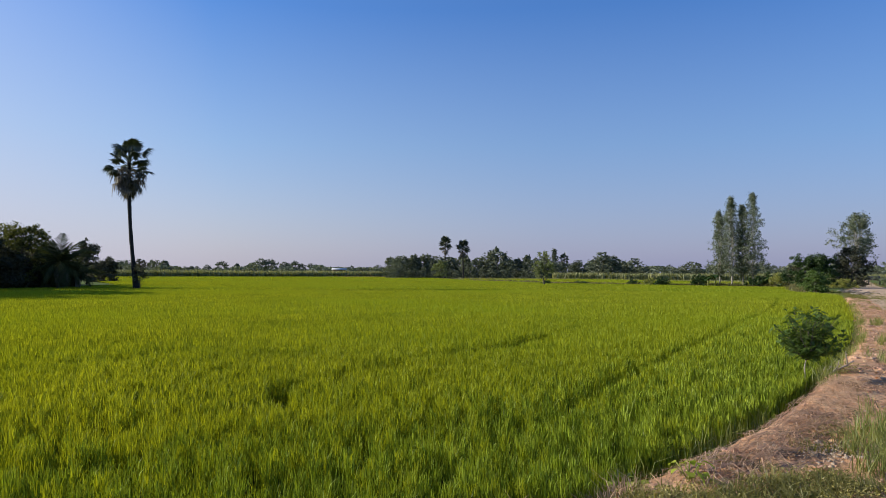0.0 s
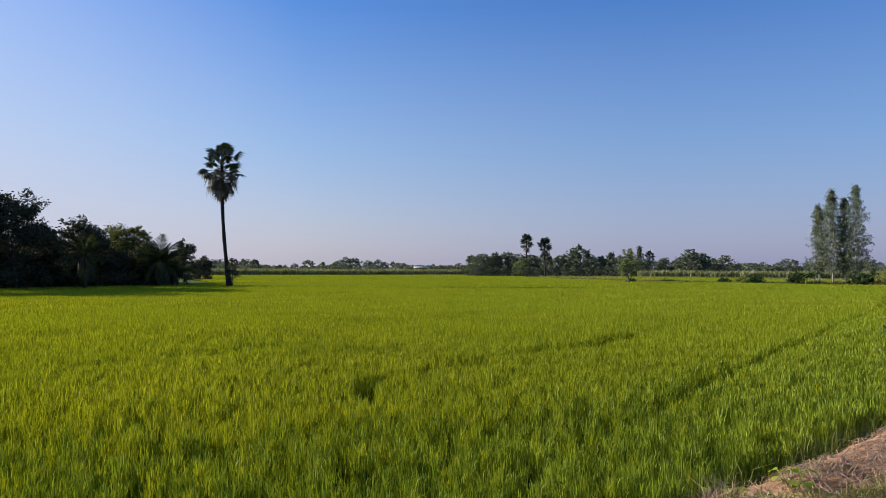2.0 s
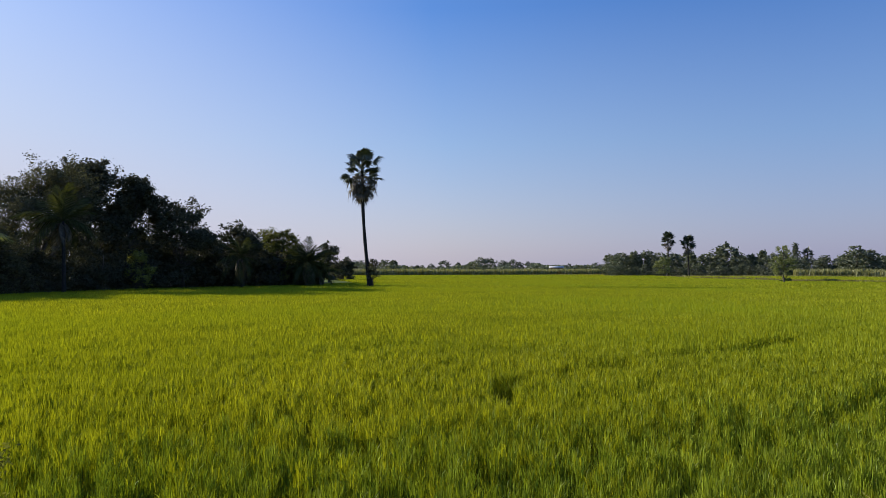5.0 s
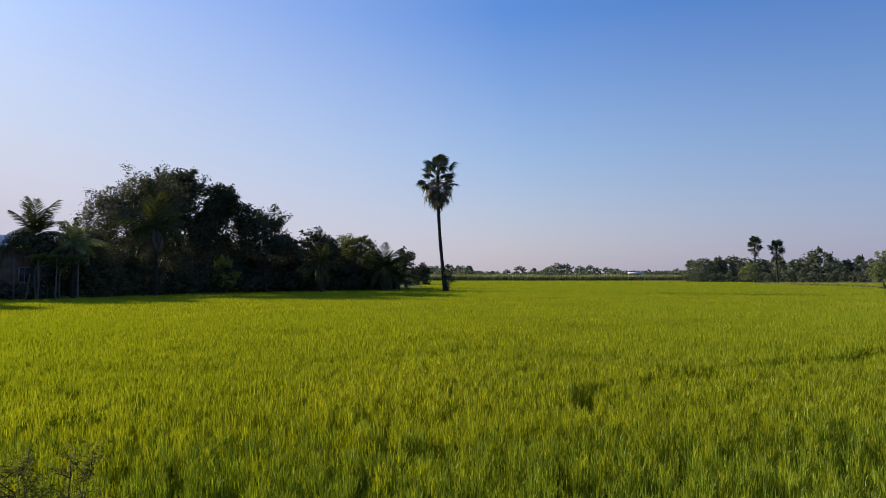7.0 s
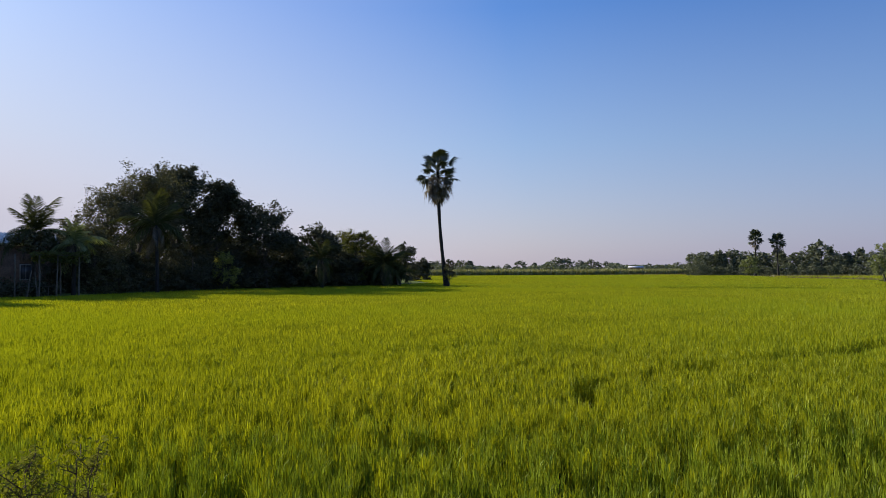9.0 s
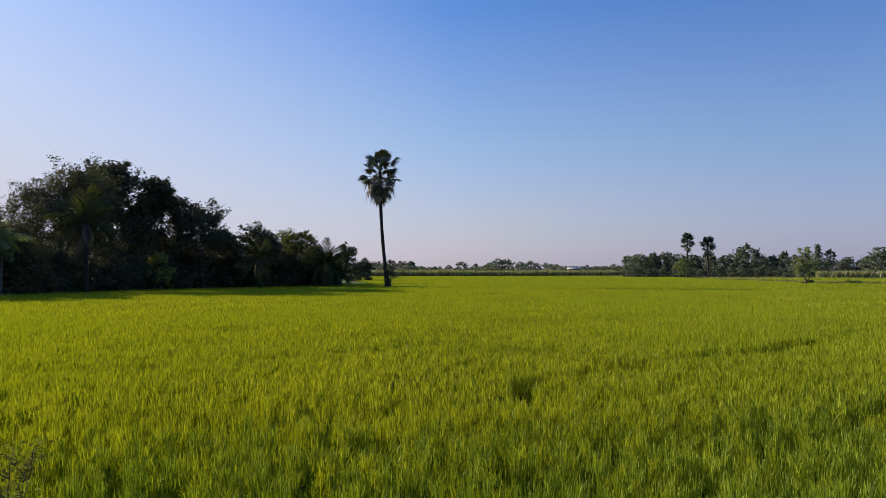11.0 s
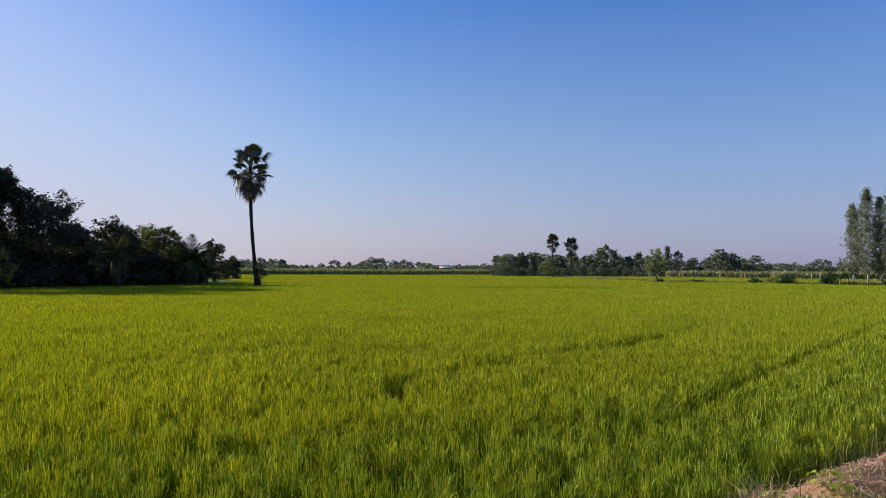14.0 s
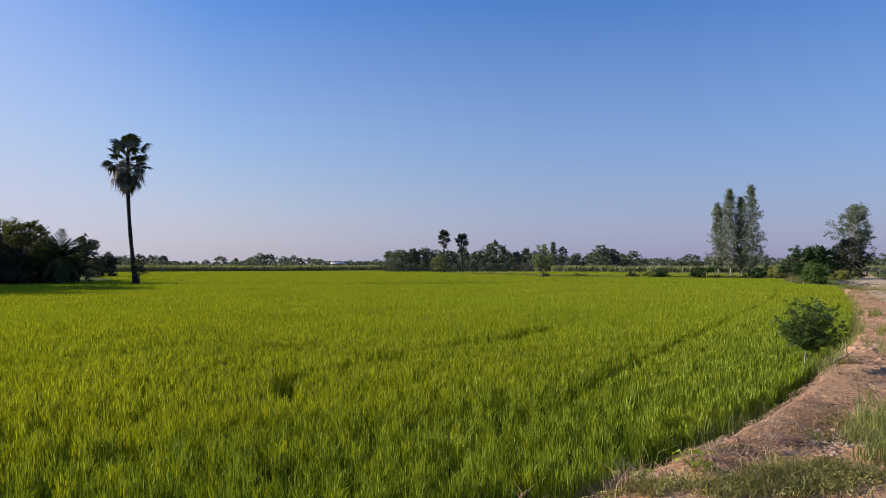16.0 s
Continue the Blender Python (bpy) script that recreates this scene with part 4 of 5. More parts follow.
for i, (b, d, k) in enumerate(far):
    src = kinds[i % 5]
    m = Matrix.Translation(spot(b, d, FIELD_LEVEL)) @ pose(0, 0, 0, 0, 0, rng.uniform(0, 360)) @ Matrix.Diagonal((k, k, k, 1))
    if i < 5:
        src.matrix_basis = m
    else:
        t = copy_thing(src, m)
        wide = k * rng.uniform(0.85, 1.3)
        t.scale = (wide, wide, k)


def far_scrub(seed):
    """The low unbroken scrub that closes the foot of the far treeline."""
    rng = rng_of(seed)
    b = np.concatenate([rng.uniform(-43, -1, 15000), rng.uniform(17, 39, 8000)])
    d = rng.uniform(400, 470, len(b))
    top = 5.4 * (1 + 0.5 * ripple(b * 7.0, b * 0.0, 9.0, 3.0))
    p = np.stack([np.sin(np.radians(b)) * d, np.cos(np.radians(b)) * d, FIELD_LEVEL + np.clip(top, 3.2, 8.5) * np.sqrt(rng.uniform(0, 1, len(b)))], 1)
    return tagged(link("far_scrub", tri_mesh("far_scrub", *leaves(p, 1.5, rng, 0.0, 0.7)), LEAF_FAR_HAZY), "low scrub along the far field edge, its green paled by painted haze", "scrub", kind="stuff")


far_scrub(121)


# ---- track, bank and their clutter ----
SAND = rough_material("track_sand", [(0.3, (0.46, 0.29, 0.165)), (0.7, (0.64, 0.45, 0.27))], 0.7, 9.0, 0.95, 0.6, 18.0)
ROOF_METAL = rough_material("roof_metal", [(0.3, (0.64, 0.6, 0.55)), (0.7, (0.78, 0.74, 0.68))], 1.2, 8.0, 0.5, 0.1, 20.0, 0.25)
PLASTER = rough_material("brown_wall", [(0.3, (0.14, 0.085, 0.06)), (0.7, (0.23, 0.15, 0.11))], 1.5, 14.0)
PALE_PAINT = rough_material("pale_paint", [(0.3, (0.3, 0.28, 0.26)), (0.7, (0.44, 0.42, 0.39))], 3.0, 25.0, 0.6, 0.1)
WHITE_ROOF = rough_material("white_roof", [(0.3, (0.5, 0.51, 0.54)), (0.7, (0.6, 0.61, 0.64))], 0.5, 4.0, 0.5, 0.05)
DARK_PAINT = rough_material("dark_paint", [(0.3, (0.03, 0.035, 0.04)), (0.7, (0.07, 0.075, 0.08))], 2.0, 20.0, 0.4, 0.05)
RUBBER = rough_material("tyre_rubber", [(0.3, (0.015, 0.015, 0.015)), (0.7, (0.035, 0.035, 0.035))], 6.0, 30.0, 0.8)


def block(size, at, turn=0.0, edge=0.012):
    """A box with chamfered upright edges, as arrays."""
    w, d, h = (v / 2 for v in size)
    e = min(edge, w * 0.4, d * 0.4)
    ring = [(-w + e, -d), (w - e, -d), (w, -d + e), (w, d - e), (w - e, d), (-w + e, d), (-w, d - e), (-w, -d + e)]
    V = np.array([(x, y, -h) for x, y in ring] + [(x, y, h) for x, y in ring])
    c, s = math.cos(radians(turn)), math.sin(radians(turn))
    V = np.stack([V[:, 0] * c - V[:, 1] * s, V[:, 0] * s + V[:, 1] * c, V[:, 2]], 1) + np.array(at)
    F = []
    for k in range(8):
        a, b = k, (k + 1) % 8
        F += [(a, b, a + 8), (b, b + 8, a + 8)]
    for k in range(1, 7):
        F += [(0, k + 1, k), (8, 8 + k, 9 + k)]
    return V, np.array(F)


def strip(line, half, lift, step):
    """A ribbon along a line, laid on the land with worn edges."""
    pts = [line[0]]
    for a, b in zip(line[:-1], line[1:]):
        n = max(2, int(np.linalg.norm(b - a) / step))
        pts += [a + (b - a) * k / n for k in range(1, n + 1)]
    P = np.array(pts)
    for _ in range(12):
        P[1:-1] = (P[:-2] + 2 * P[1:-1] + P[2:]) / 4
    T = np.gradient(P, axis=0)
    T /= np.linalg.norm(T, axis=1)[:, None]
    N = np.stack([-T[:, 1], T[:, 0]], 1)
    across = np.linspace(-1, 1, 9)
    wob = 1 + 0.14 * ripple(P[:, 0], P[:, 1], 1.3, 6.0)
    X = P[:, None] + N[:, None] * across[None, :, None] * half * wob[:, None, None]
    rut = -0.02 * np.exp(-((np.abs(across) - 0.5) / 0.17) ** 2)
    Z = land(X[..., 0], X[..., 1]) + lift + rut[None]
    return np.concatenate([X, Z[..., None]], -1).reshape(-1, 3), grid_faces(len(P), 9)[:, ::-1]


tagged(link("road", tri_mesh("road", *strip(ROAD_LINE, 1.5, 0.035, 1.0), True), SAND), "pale sandy dirt track along the earth bank", "dirt road", kind="structure")


def along_bank(n, rng, reach=(0.0, 1.0), off=(0.0, 1.0)):
    """Random places on the bank: reach along the near edge in metres, off from the edge."""
    line = BANK_EDGE[3:18]
    seg = np.linalg.norm(np.diff(line, axis=0), axis=1)
    cum = np.concatenate([[0], np.cumsum(seg)])
    u = rng.uniform(*reach, n)
    i = np.clip(np.searchsorted(cum, u) - 1, 0, len(seg) - 1)
    d = (line[i + 1] - line[i]) / seg[i][:, None]
    p = line[i] + d * (u - cum[i])[:, None]
    v = rng.uniform(*off, n)
    return p[:, 0] + d[:, 1] * v, p[:, 1] - d[:, 0] * v, np.arctan2(d[:, 1], d[:, 0]), v


def lumps(x, y, size, rng, squash=0.65):
    """Irregular small stones or clods, eight faces each."""
    n = len(x)
    base = np.array([(1, 0, 0), (0, 1, 0), (-1, 0, 0), (0, -1, 0), (0, 0, 1), (0, 0, -1)], float)
    a = rng.uniform(0, np.pi, n)
    V = base[None] * rng.uniform(0.45, 1.5, (n, 6, 1)) + rng.normal(0, 0.22, (n, 6, 3))
    c, s = np.cos(a)[:, None], np.sin(a)[:, None]
    V = np.stack([V[..., 0] * c - V[..., 1] * s, V[..., 0] * s + V[..., 1] * c, V[..., 2] * squash], -1) * size[:, None, None]
    V += np.stack([x, y, land(x, y) + size * 0.2], 1)[:, None]
    F = np.array([(0, 1, 4), (1, 2, 4), (2, 3, 4), (3, 0, 4), (1, 0, 5), (2, 1, 5), (3, 2, 5), (0, 3, 5)])
    return V.reshape(-1, 3), (np.arange(n)[:, None, None] * 6 + F[None]).reshape(-1, 3)


def stalks(x, y, angle, length, rng, lift=0.02, thick=0.002):
    """Dry stalks lying on the ground, three-sided and slightly bowed."""
    n = len(x)
    half = length / 2
    dx, dy = np.cos(angle) * half, np.sin(angle) * half
    ends = []
    for k, bow in ((-1, 0), (0, 1), (1, 0)):
        px, py = x + dx * k, y + dy * k
        ends.append(np.stack([px + rng.normal(0, 0.01, n), py + rng.normal(0, 0.01, n), land(px, py) + lift * rng.uniform(0.2, 1.6, n) + bow * length * 0.06], 1))
    P = np.stack(ends, 1)
    nrm = np.stack([-np.sin(angle), np.cos(angle), 0 * angle], 1) * thick
    V = np.stack([P - nrm[:, None], P + nrm[:, None], P + np.array([0, 0, 1]) * thick * 0.4], 2).reshape(n, 9, 3)
    F = []
    for r in (0, 3):
        for j in range(3):
            a, b = r + j, r + (j + 1) % 3
            F += [(a, b, a + 3), (b, b + 3, a + 3)]
    return V.reshape(-1, 3), (np.arange(n)[:, None, None] * 9 + np.array(F)[None]).reshape(-1, 3)


rng = rng_of(201)
x, y, a, v = along_bank(1900, rng, (3.2, 11.8), (0.3, 1.9))
straw = tri_mesh("straw", *stalks(x, y, a + rng.normal(0.1, 0.5, len(x)), rng.uniform(0.06, 0.3, len(x)), rng, 0.03))
tagged(link("straw", straw, STRAW), "matted dry pinkish-brown straw lying along the bank", "straw", kind="stuff")
x, y, a, v = along_bank(650, rng, (5.2, 8.7), (0.4, 0.9))
heap = tri_mesh("straw", *stalks(x, y, a + rng.normal(-0.12, 0.5, len(x)), rng.uniform(0.15, 0.5, len(x)), rng, 0.05, 0.003))
tagged(link("straw", heap, DEAD_STALK), "heap of long withered mauve-brown stalks along the lip", "straw", kind="stuff")
x, y, a, v = along_bank(420, rng, (8.6, 11.4), (0.3, 0.8))
tagged(link("straw", tri_mesh("straw", *stalks(x, y, a + rng.normal(0.5, 0.7, len(x)), rng.uniform(0.15, 0.45, len(x)), rng, 0.07, 0.003)), DEAD_STALK), "loose withered stalks below the bush", "straw", kind="stuff")
x, y, a, v = along_bank(3400, rng, (8, 44), (0.2, 4.8))
tagged(link("straw", tri_mesh("straw", *stalks(x, y, a + rng.normal(0, 0.9, len(x)), rng.uniform(0.1, 0.45, len(x)), rng, 0.03, 0.003)), STRAW), "scattered dry stalks on the earth bank", "straw", kind="stuff")
x, y, a, v = along_bank(5200, rng, (3, 46), (0.6, 5.2))
tagged(link("pebbles", tri_mesh("pebbles", *lumps(x, y, (0.006 + 0.02 * rng.uniform(size=len(x)) ** 2) * (1 + 1.6 * (rng.uniform(size=len(x)) > 0.95)), rng, 0.5)), STONE), "pale pebbles scattered over the earth bank", "pebbles", kind="stuff")
x, y = 3.66 + rng.normal(0, 0.26, 420), 5.95 + rng.normal(0, 0.2, 420)
tagged(link("gravel", tri_mesh("gravel", *lumps(x, y, 0.008 + 0.025 * rng.uniform(size=420) ** 2, rng, 0.5)), STONE), "patch of pale broken gravel among the grass", "gravel", kind="stuff")
x, y, a, v = along_bank(5200, rng, (3, 46), (0.15, 4.4))
tagged(link("soil_clods", tri_mesh("soil_clods", *lumps(x, y, 0.01 + 0.045 * rng.uniform(size=len(x)) ** 3, rng, 0.6)), CLOD), "crumbly reddish-brown clods of earth", "soil", kind="stuff")

x, y, a, v = along_bank(2600, rng, (4, 40), (0.4, 4.8))
tagged(link("leaf_litter", tri_mesh("leaf_litter", *leaves(np.stack([x, y, land(x, y) + 0.015], 1), 0.06, rng, 0.0, 0.6, 0.15)), STRAW), "pale curled dead leaves scattered over the bank", "leaf litter", kind="stuff")
x, y, a, v = along_bank(700, rng, (3, 40), (0.3, 4.4))
tagged(link("twigs", tri_mesh("twigs", *stalks(x, y, rng.uniform(0, 3.14, len(x)), rng.uniform(0.08, 0.4, len(x)), rng, 0.03, 0.004)), TWIG), "short dark broken twigs scattered over the bank", "twigs", kind="stuff")


# dark stalk heaps laid at shaded hollows and behind lumps, shade as colour
for cx, cy, rx, ry, n in ((3.72, 6.45, 0.12, 0.08, 50), (2.8, 5.4, 0.13, 0.05, 60), (7.45, 11.0, 0.3, 0.2, 110), (5.86, 8.95, 0.08, 0.06, 40), (4.55, 7.25, 0.16, 0.06, 90), (3.2, 5.75, 0.2, 0.06, 110), (6.1, 9.35, 0.12, 0.06, 50)):
    x, y = cx + rng.normal(0, rx, n), cy + rng.normal(0, ry, n)
    tagged(link("shade_dark_straw", tri_mesh("shade_dark_straw", *stalks(x, y, rng.uniform(0, 3.14, n), rng.uniform(0.06, 0.24, n), rng, 0.03)), SHADE_DARK), "small heap of near-black stalks standing in for a shaded spot", "straw", "burnt patches", "stuff")


def tufts(places, count, height, width, spread, lean, rng):
    """Tufts of grass: many blades fanning out from each place."""
    p = np.repeat(np.asarray(places, float), count, 0) + rng.normal(0, spread, (len(places) * count, 2))
    n = len(p)
    return blades(p[:, 0], p[:, 1], land(p[:, 0], p[:, 1]) - 0.01, height * rng.uniform(0.45, 1.15, n), width * rng.uniform(0.6, 1.3, n), np.abs(rng.normal(lean, 0.25, n)), rng, 0.7)


def patch(cx, cy, rx, ry, n, rng):
    return np.stack([cx + rng.normal(0, rx, n), cy + rng.normal(0, ry, n)], 1)


tall_spots = np.concatenate([patch(4.6, 6.2, 0.24, 0.24, 40, rng), patch(5.15, 6.9, 0.22, 0.24, 18, rng), patch(3.8, 5.2, 0.2, 0.14, 24, rng), patch(4.25, 5.7, 0.2, 0.14, 18, rng), patch(8.6, 11.6, 0.3, 0.5, 14, rng), patch(10.6, 14.8, 0.3, 0.5, 26, rng), patch(14.4, 20.3, 0.4, 0.6, 26, rng)])
tagged(link("bank_grass", tri_mesh("bank_grass", *tufts(tall_spots, 26, 0.3, 0.006, 0.045, 0.35, rng)), TALL_GRASS), "tall tufts of coarse green grass on the bank", "grass", kind="stuff")
low_spots = np.concatenate([patch(2.2, 4.72, 0.5, 0.1, 50, rng), patch(3.0, 4.95, 0.34, 0.1, 44, rng), patch(4.1, 5.85, 0.35, 0.25, 24, rng), patch(29.2, 42.5, 1.0, 1.4, 150, rng), patch(31.5, 47, 1.2, 2.5, 170, rng), patch(21, 30.5, 1.2, 2.0, 60, rng), patch(26, 38, 1.2, 2.0, 60, rng), patch(35, 55, 1.2, 4.0, 160, rng), patch(38.5, 62, 1.5, 5.0, 160, rng), patch(31.5, 50.5, 0.6, 2.0, 110, rng)])
tagged(link("bank_grass", tri_mesh("bank_grass", *tufts(low_spots, 26, 0.14, 0.007, 0.06, 0.6, rng)), GRASS), "low creeping grass and herbs on the bank", "grass", kind="stuff")


def herb_mat(spots, count, height, size, seed, label):
    """A low mat of small-leaved herbs: leaves set at all heights up to a bumpy top."""
    rng = rng_of(seed)
    p = np.repeat(spots, count, 0) + rng.normal(0, 0.055, (len(spots) * count, 2))
    z = land(p[:, 0], p[:, 1]) + height * (1 + 0.6 * ripple(p[:, 0], p[:, 1], 0.3, seed)) * rng.uniform(0.05, 1, len(p))
    return tagged(link("herb_mat", tri_mesh("herb_mat", *leaves(np.column_stack([p, z]), size, rng, -0.3, 0.42, 0.8)), HERB), label, "herbs", "herbs on the bank", "stuff")


herb_mat(np.concatenate([patch(2.15, 4.72, 0.6, 0.1, 90, rng), patch(2.95, 5.0, 0.36, 0.1, 44, rng)]), 46, 0.06, 0.026, 231, "dusty green small-leaved herbs carpeting the foot of the bank")
herb_mat(np.concatenate([patch(2.25, 5.62, 0.22, 0.06, 26, rng), patch(4.2, 6.6, 0.22, 0.2, 40, rng)]), 40, 0.045, 0.024, 232, "thin patch of small-leaved herbs on the straw")
herb_mat(np.concatenate([patch(6.65, 10.75, 0.2, 0.16, 22, rng)]), 60, 0.12, 0.03, 233, "small leafy herb growing round the dead root")
x, y, a, v = along_bank(70, rng, (4.2, 9.2), (-0.25, 0.12))
tagged(link("bank_grass", tri_mesh("bank_grass", *tufts(np.stack([x, y], 1), 12, 0.36, 0.007, 0.04, 0.4, rng)), TALL_GRASS), "arching green grass at the edge of the paddy", "grass", kind="stuff")
x, y, a, v = along_bank(34, rng, (10.8, 13.0), (-0.1, 0.35))
tagged(link("bank_grass", tri_mesh("bank_grass", *tufts(np.stack([x, y], 1), 14, 0.4, 0.007, 0.05, 0.45, rng)), TALL_GRASS), "long arching grass round the stem of the bush", "grass", kind="stuff")
x, y, a, v = along_bank(170, rng, (13.0, 40), (-0.15, 0.4))
tagged(link("bank_grass", tri_mesh("bank_grass", *tufts(np.stack([x, y], 1), 14, 0.26, 0.009, 0.06, 0.4, rng)), TALL_GRASS), "short grass along the edge of the paddy", "grass", kind="stuff")
dead_spots = np.concatenate([patch(1.2, 4.95, 0.16, 0.12, 46, rng), patch(0.7, 4.8, 0.3, 0.1, 26, rng)])
tagged(link("dry_grass", tri_mesh("dry_grass", *tufts(dead_spots, 16, 0.24, 0.005, 0.035, 0.45, rng)), DEAD_STALK), "withered brown grass stubble at the edge of the paddy", "grass", kind="stuff")


def broad_weed(place, size, count, seed, label):
    """A low weed: a few stems, each with one broad heart-shaped leaf."""
    rng = rng_of(seed)
    ob = rooted("broadleaf_weed", place, label, "weed", "weeds on the bank")
    stems = []
    for k in range(count):
        a, r = k * 2.4 + rng.uniform(-0.3, 0.3), size * rng.uniform(0.35, 1.0)
        tip = np.array([math.cos(a) * r, math.sin(a) * r, size * rng.uniform(0.3, 0.8)])
        stems.append(tube(wavy((0, 0, -0.02), tip, 5, 0.008, rng), np.linspace(0.006, 0.003, 5), 5))
        L, W = size * rng.uniform(0.5, 0.8), size * rng.uniform(0.4, 0.58)
        rows = [(0, 0.0, 0), (0.18, 0.75, 0.05), (0.45, 1.0, 0.03), (0.75, 0.6, -0.06), (1, 0.0, -0.2)]
        V, F = [], []
        for u, w, z in rows:
            V += [(u * L, -w * W * 0.5, z * L + 0.08 * w * L), (u * L, 0, z * L), (u * L, w * W * 0.5, z * L + 0.08 * w * L)]
        for q in range(len(rows) - 1):
            b = q * 3
            F += [(b, b + 1, b + 3), (b + 1, b + 4, b + 3), (b + 1, b + 2, b + 4), (b + 2, b + 5, b + 4)]
        me = tri_mesh("leaf", V, F, True)
        lf = link("leaf", me, WEED_LIT, ob)
        lf.matrix_basis = Matrix.Translation(tip) @ pose(0, 0, 0, rng.uniform(-20, 20), rng.uniform(-5, 35), math.degrees(a) + rng.uniform(-40, 40))
    link("stem", tri_mesh("stem", *joined(stems), True), WEED_LIT, ob)
    return ob


def on_land(x, y, up=0.0):
    return Vector((x, y, float(land(x, y)) + up))


broad_weed(on_land(1.62, 5.15, 0.03), 0.14, 6, 301, "low weed with broad green leaves, brightened as if sunlit, at the paddy edge")
broad_weed(on_land(2.06, 5.08, 0.03), 0.14, 9, 302, "low weed with broad yellow-green leaves on the straw")
broad_weed(on_land(1.55, 4.95), 0.09, 6, 303, "tiny broad-leaved seedling on the bank")


def twiggy_weed(place, height, seed, label):
    """A half-withered weed: thin dark stems that fork, with few small leaves near the tips."""
    rng = rng_of(seed)
    ob = rooted("twiggy_weed", place, label, "weed", "withered weeds")
    wood, tips = [], []
    for k in range(7):
        a = rng.uniform(0, 6.28)
        top = np.array([math.cos(a) * 0.17 * height, math.sin(a) * 0.17 * height, height * rng.uniform(0.65, 1.0)])
        line = wavy((rng.normal(0, 0.02), rng.normal(0, 0.02), -0.02), top, 7, 0.011, rng)
        wood.append(tube(line, np.linspace(0.0045, 0.0015, 7), 5))
        for q in range(2, 7):
            for _ in range(2):
                e = line[q] + np.append(rng.normal(0, 0.07, 2), rng.uniform(0.04, 0.18)) * height
                wood.append(tube(wavy(line[q], e, 4, 0.008, rng), np.linspace(0.003, 0.0012, 4), 4))
                tips.append((line[q], e))
    link("stem", tri_mesh("stem", *joined(wood), True), TWIG, ob, "thin dark forked stems")
    c = np.concatenate([a + (b - a) * rng.uniform(0.2, 1.15, (34, 1)) + rng.normal(0, 0.018, (34, 3)) for a, b in tips])
    link("foliage", tri_mesh("foliage", *leaves(c, 0.024, rng, 0.2, 0.42)), LEAF_WITHER, ob, "small dull olive leaves")
    return ob


for b, d, h, sd, label in ((-53.5, 3.55, 0.74, 311, "half-withered twiggy weed with dark stems on the bank"), (-49.2, 3.5, 0.78, 312, "half-withered twiggy weed with dull leaves on the bank"), (-55.7, 3.6, 0.62, 313, "half-withered twiggy weed with dark stems on the bank"), (-51.6, 3.4, 0.55, 314, "low twiggy weed tangled with its neighbours"), (-48.4, 3.6, 0.5, 315, "low twiggy weed tangled with its neighbours")):
    foot = spot(b, d)
    twiggy_weed(on_land(foot.x, foot.y), h, sd, label)


def dead_branch(place, seed, size, label, forks=4):
    rng = rng_of(seed)
    ob = rooted("dead_branch", place, label, "branch")
    main = wavy((-0.5 * size, 0, 0.03), (0.5 * size, 0.1 * size, 0.18 * size), 8, 0.03 * size, rng)
    link("stem", tri_mesh("stem", *tube(main, np.linspace(0.035, 0.015, 8) * size ** 0.5, 8), True), DRY_WOOD, ob)
    for k in range(forks):
        p = main[2 + k % 5]
        e = p + np.array([rng.uniform(-0.25, 0.3), rng.uniform(-0.25, 0.25), rng.uniform(0.15, 0.5)]) * size
        link("fork", tri_mesh("fork", *tube(wavy(p, e, 6, 0.02 * size, rng), np.linspace(0.02, 0.006, 6) * size ** 0.5, 6), True), DRY_WOOD, ob)
    return ob


stick = dead_branch(on_land(6.72, 10.5, 0.06), 321, 0.4, "bleached forked branch sticking up from the bank", 4)
stick.rotation_euler = (radians(0), radians(-28), radians(-35))
dead_branch(on_land(6.45, 10.6, 0.03), 322, 0.4, "pale dry branch lying under the bush", 3)


def brush_pile(place, seed, size, label, sticks=26):
    rng = rng_of(seed)
    ob = rooted("brush_pile", place, label, "brush pile", "brush piles")
    for k in range(sticks):
        a = rng.uniform(0, 6.28)
        c = np.array([rng.normal(0, 0.35) * size, rng.normal(0, 0.2) * size, rng.uniform(0.05, 0.4) * size * 0.6])
        d = np.array([math.cos(a), math.sin(a), rng.uniform(-0.1, 0.3)]) * size * rng.uniform(0.3, 0.7)
        link("stick", tri_mesh("stick", *tube(wavy(c - d, c + d, 5, 0.04, rng), np.linspace(0.03, 0.012, 5), 5), True), DRY_WOOD, ob)
    return ob


brush_pile(spot(33.1, 66, 0.0), 331, 1.3, "heap of dry cut branches beside the track")
brush_pile(spot(33.9, 62, 0.0), 332, 0.9, "heap of dry cut branches beside the track")
brush_pile(grove_spot(-36.9, 72), 333, 0.9, "brown heap of cut branches at the foot of the grove")


